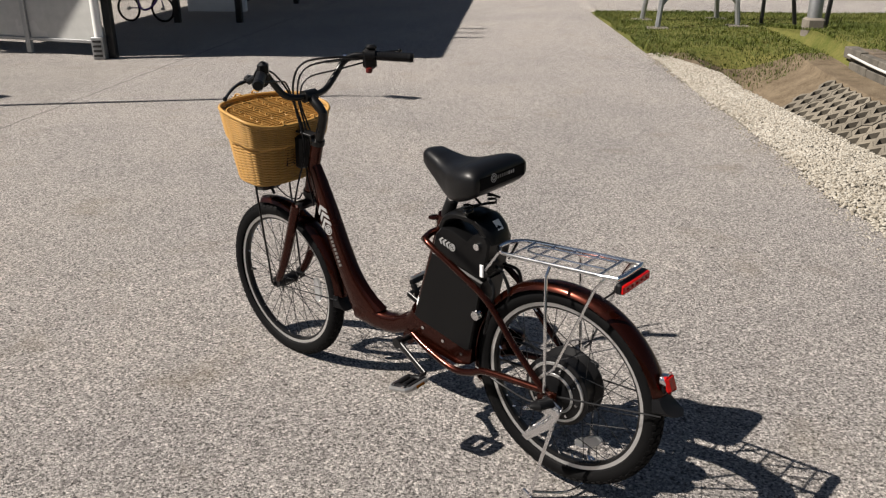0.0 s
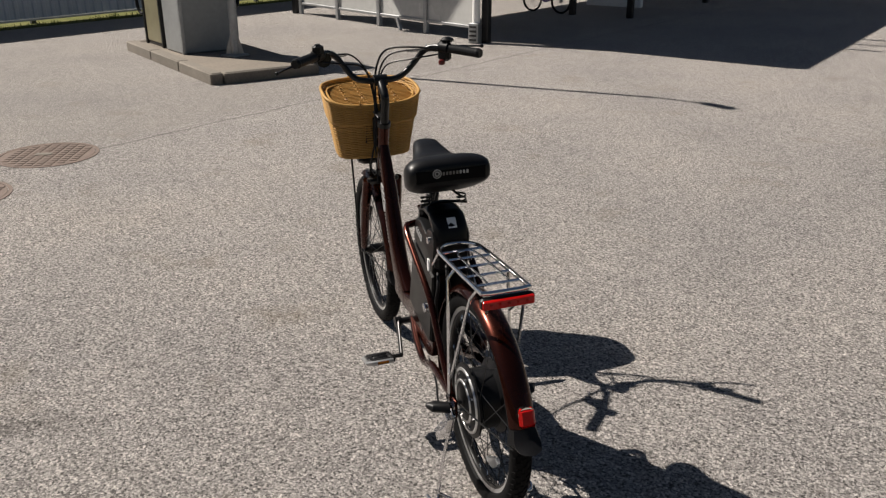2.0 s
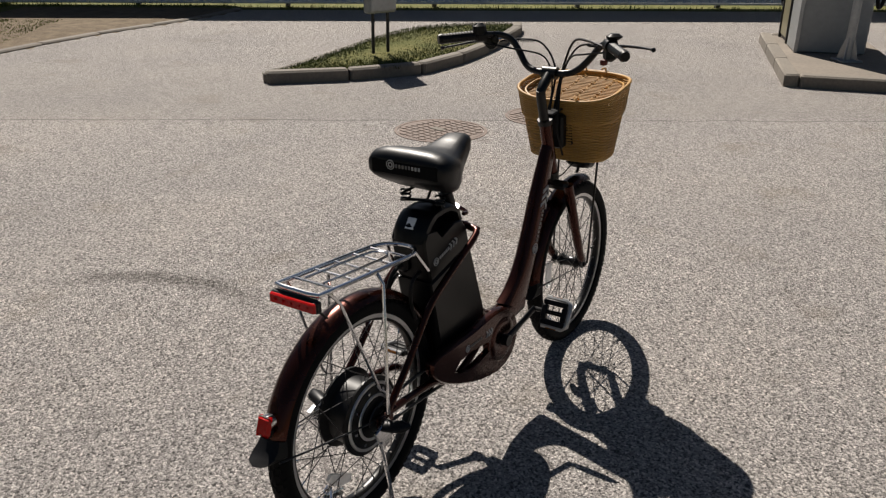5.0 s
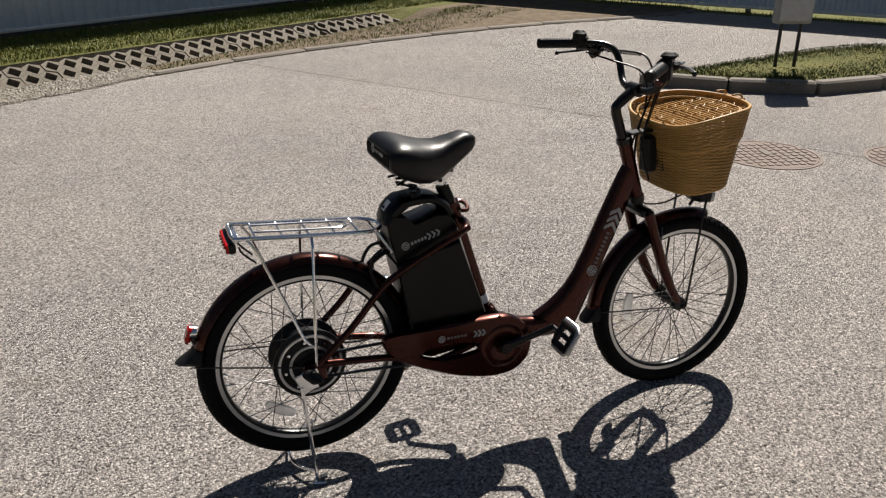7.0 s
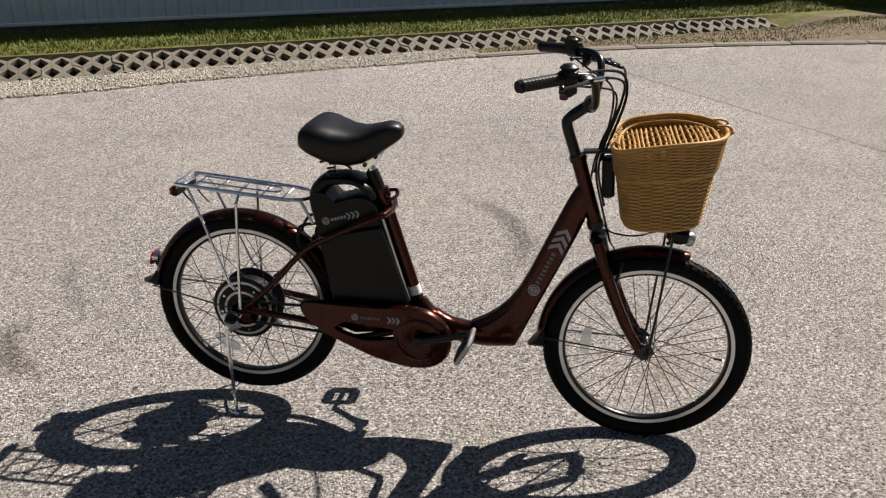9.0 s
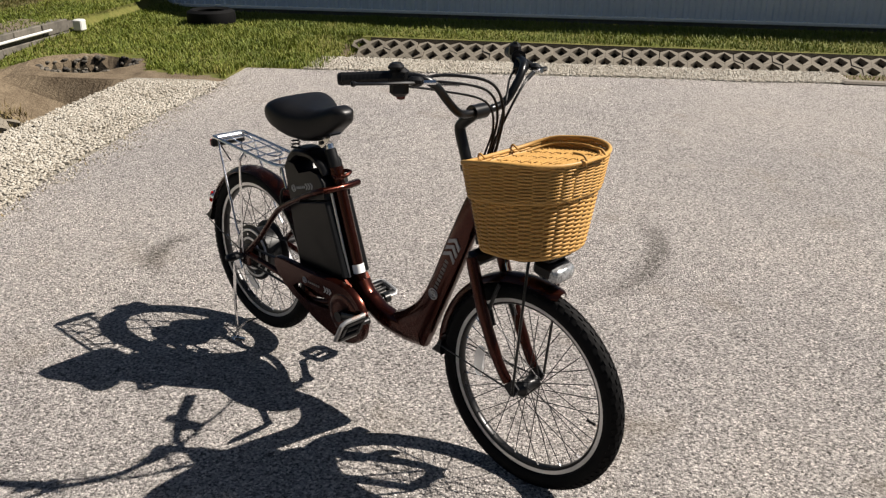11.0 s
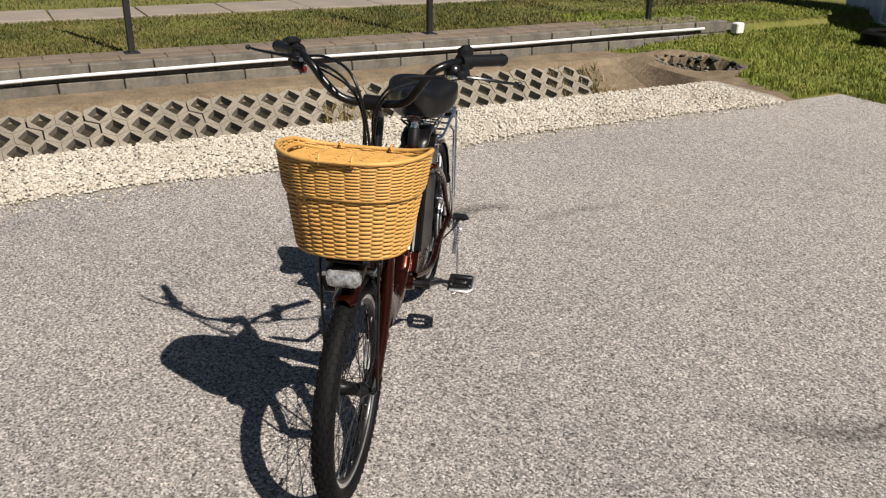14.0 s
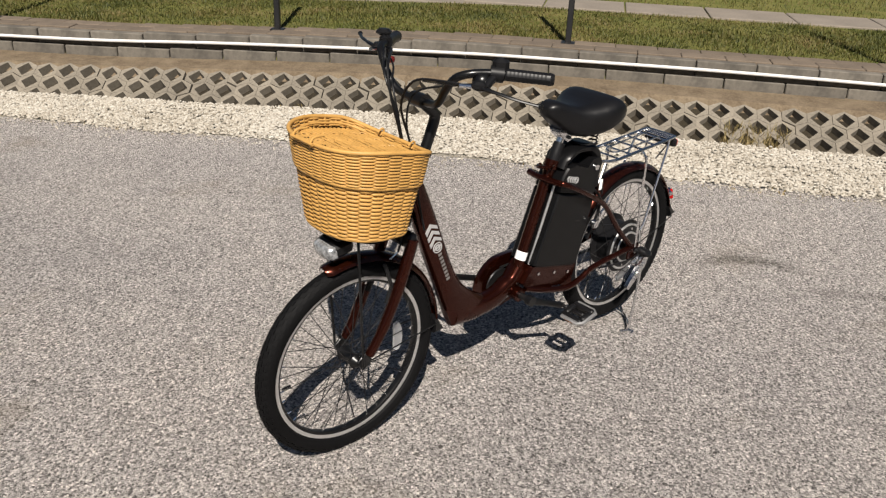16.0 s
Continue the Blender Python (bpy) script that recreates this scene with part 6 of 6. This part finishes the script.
# ---- headlight and basket stays ----
light = part("headlight", Mesh().box((0.728, 0, 0.722), (0.075, 0.098, 0.05), turn=pose(0, 0, 0, 0, 8, 0), bevel=0.014), BLACK, bike, "black headlight under the basket")
bulb = []
for u, k in ((0.0, 1.0), (0.012, 0.98), (0.021, 0.86), (0.026, 0.6), (0.028, 0.2)):
    bulb.append([Vector((0.752 + u + 0.14 * v * k * 0.023, y * k, 0.714 - 0.15 * u + v * k * 0.023)) for y, v in ((0.047 * math.copysign(abs(math.cos(g)) ** 0.5, math.cos(g)), math.copysign(abs(math.sin(g)) ** 0.5, math.sin(g))) for g in (2 * math.pi * (j + 0.5) / 20 for j in range(20)))])
part("lens", Mesh().ring_strip(bulb), CLEAR, light, "clear faceted lens")
part("bracket", Mesh().tube([(0.72, 0, 0.705), (0.7, 0, 0.68)], 0.006, 8), DARK_STEEL, light)
part("basket_rest", Mesh().box((0.69, 0, 0.757), (0.13, 0.1, 0.012), bevel=0.004), BLACK, bike, "black rest under the basket")
for s in (-1, 1):
    part("basket_stay", Mesh().tube([(0.70, s * 0.07, 0.752), (0.705, s * 0.08, 0.735), (FX + 0.003, s * 0.074, FZ + 0.005)], 0.0042, 8), BLACK_GLOSS, bike)
part("light_cable", Mesh().tube(curve([(0.5, 0.02, 0.73), (0.53, 0.02, 0.7), (0.6, 0.015, 0.695), (0.66, 0.01, 0.715), (0.72, 0, 0.735)], 5), 0.0028, 6), BLACK, bike)

# ---- wicker basket ----
def plan(a, u, grow=0.0):
    """A point of the basket's wall: a round it, u from the bottom (0) to the rim (1)."""
    c, s = math.cos(a), math.sin(a)
    half = 0.145 + 0.04 * u + grow
    back, fore = 0.555 - 0.042 * u - grow, 0.78 + 0.036 * u + grow
    mid = back + (fore - back) * 0.42
    y = half * math.copysign(abs(s) ** 0.82, s)
    x = mid + (fore - mid) * abs(c) ** 0.85 if c >= 0 else mid - (mid - back) * abs(c) ** 0.45
    z = 0.7745 + 0.2475 * u + (x - 0.68) * (0.05 + 0.12 * u) + 0.019 * max(0.0, u - 0.55) / 0.45 * abs(s) ** 3
    return Vector((x, y, z))


STAKES = 30
SEG = STAKES * 6
dense = [plan(2 * math.pi * k / 2000, 0.6) for k in range(2001)]
run = [0.0]
for p, q in zip(dense, dense[1:]):
    run.append(run[-1] + (q - p).length)
ANG = [float(np.interp(run[-1] * k / SEG, run, [2 * math.pi * i / 2000 for i in range(2001)])) for k in range(SEG)]
basket = part("basket", Mesh().ring_strip([[plan(ANG[k], 0.0, -0.004) + Vector((0, 0, dz)) for k in range(0, SEG, 3)] for dz in (-0.004, 0.006)]), WICKER, bike, "honey-coloured woven basket with a lid")


def strand(u, grow, amp, phase, r, flat, name, label=""):
    pts = []
    for k in range(SEG):
        p = plan(ANG[k], u, grow)
        q = plan(ANG[k], u, grow + 1.0)
        n = (q - p)
        n.z = 0
        wave = amp * math.tanh(2.2 * math.cos(math.pi * k / 6 + phase))
        pts.append(p + n.normalized() * wave)
    return part(name, Mesh().tube(pts, r, 8, closed=True, flat=flat), WICKER, basket, label, smooth=60)


rows = 27
for i in range(rows):
    strand(0.022 + 0.6 * i / (rows - 1), 0.0, 0.0034, math.pi * (i % 2), 0.0031, 1.36, "weave_strand")
rows = 21
for i in range(rows):
    strand(0.655 + 0.32 * i / (rows - 1), 0.0075, 0.0029, math.pi * (i % 2), 0.0025, 1.26, "band_strand")
strand(0.636, 0.005, 0.0, 0, 0.0062, 1.0, "collar_strand")
strand(0.995, 0.0085, 0.0, 0, 0.0062, 1.0, "rim", "plaited rim")
strand(0.01, -0.001, 0.0, 0, 0.006, 1.0, "foot_rim")
for k in range(STAKES):
    a = ANG[k * 6]
    part("stake", Mesh().tube([plan(a, u, g) for u, g in ((0.0, 0.0), (0.35, 0.0), (0.62, 0.001), (0.665, 0.0055), (1.0, 0.006))], 0.0034, 6), WICKER, basket)
lid_z = 0.945
lid = part("lid_frame", Mesh().tube([plan(ANG[k], lid_z, -0.012) for k in range(0, SEG, 2)], 0.004, 6, closed=True), WICKER, basket, "lid of parallel cane rods")
for k in range(19):
    x = 0.54 + 0.258 * k / 18
    ys = [p.y for p in (plan(ANG[j], lid_z, -0.012) for j in range(SEG)) if abs(p.x - x) < 0.012]
    if not ys:
        continue
    h = max(ys)
    z = 0.7605 + 0.262 * lid_z + (x - 0.68) * 0.163
    part("lid_rod", Mesh().tube([(x, -h, z), (x + 0.004 * math.sin(k), 0, z + 0.002), (x, h, z)], 0.0036, 7), WICKER, lid)
for y in (-0.1, -0.033, 0.033, 0.1):
    pts = [Vector((0.54 + 0.27 * j / 72, y + 0.008 * math.sin(j * 0.7), 0.7605 + 0.262 * lid_z + (0.54 + 0.27 * j / 72 - 0.68) * 0.163 + 0.004 + 0.002 * math.cos(j * 1.4))) for j in range(73)]
    part("lid_lacing", Mesh().tube(pts, 0.0017, 5), WICKER, lid)
for y in (-0.04, 0.04):
    c = Vector((0.822, y, 1.051))
    part("clasp", Mesh().tube(curve([c + Vector((-0.03, 0, 0.012)), c + Vector((0, 0, 0.012)), c + Vector((0.012, 0, 0)), c + Vector((0.008, 0, -0.012))], 4), 0.0034, 8), WICKER, basket)
part("clasp_rod", Mesh().tube([(0.834, -0.05, 1.048), (0.834, 0.05, 1.048)], 0.0042, 8), WICKER, basket)
for y in (-0.07, 0.07):
    part("hinge_loop", Mesh().tube(curve([(0.52, y, 0.988), (0.506, y, 0.996), (0.512, y, 1.008), (0.53, y, 0.998)], 4), 0.003, 7), WICKER, basket)
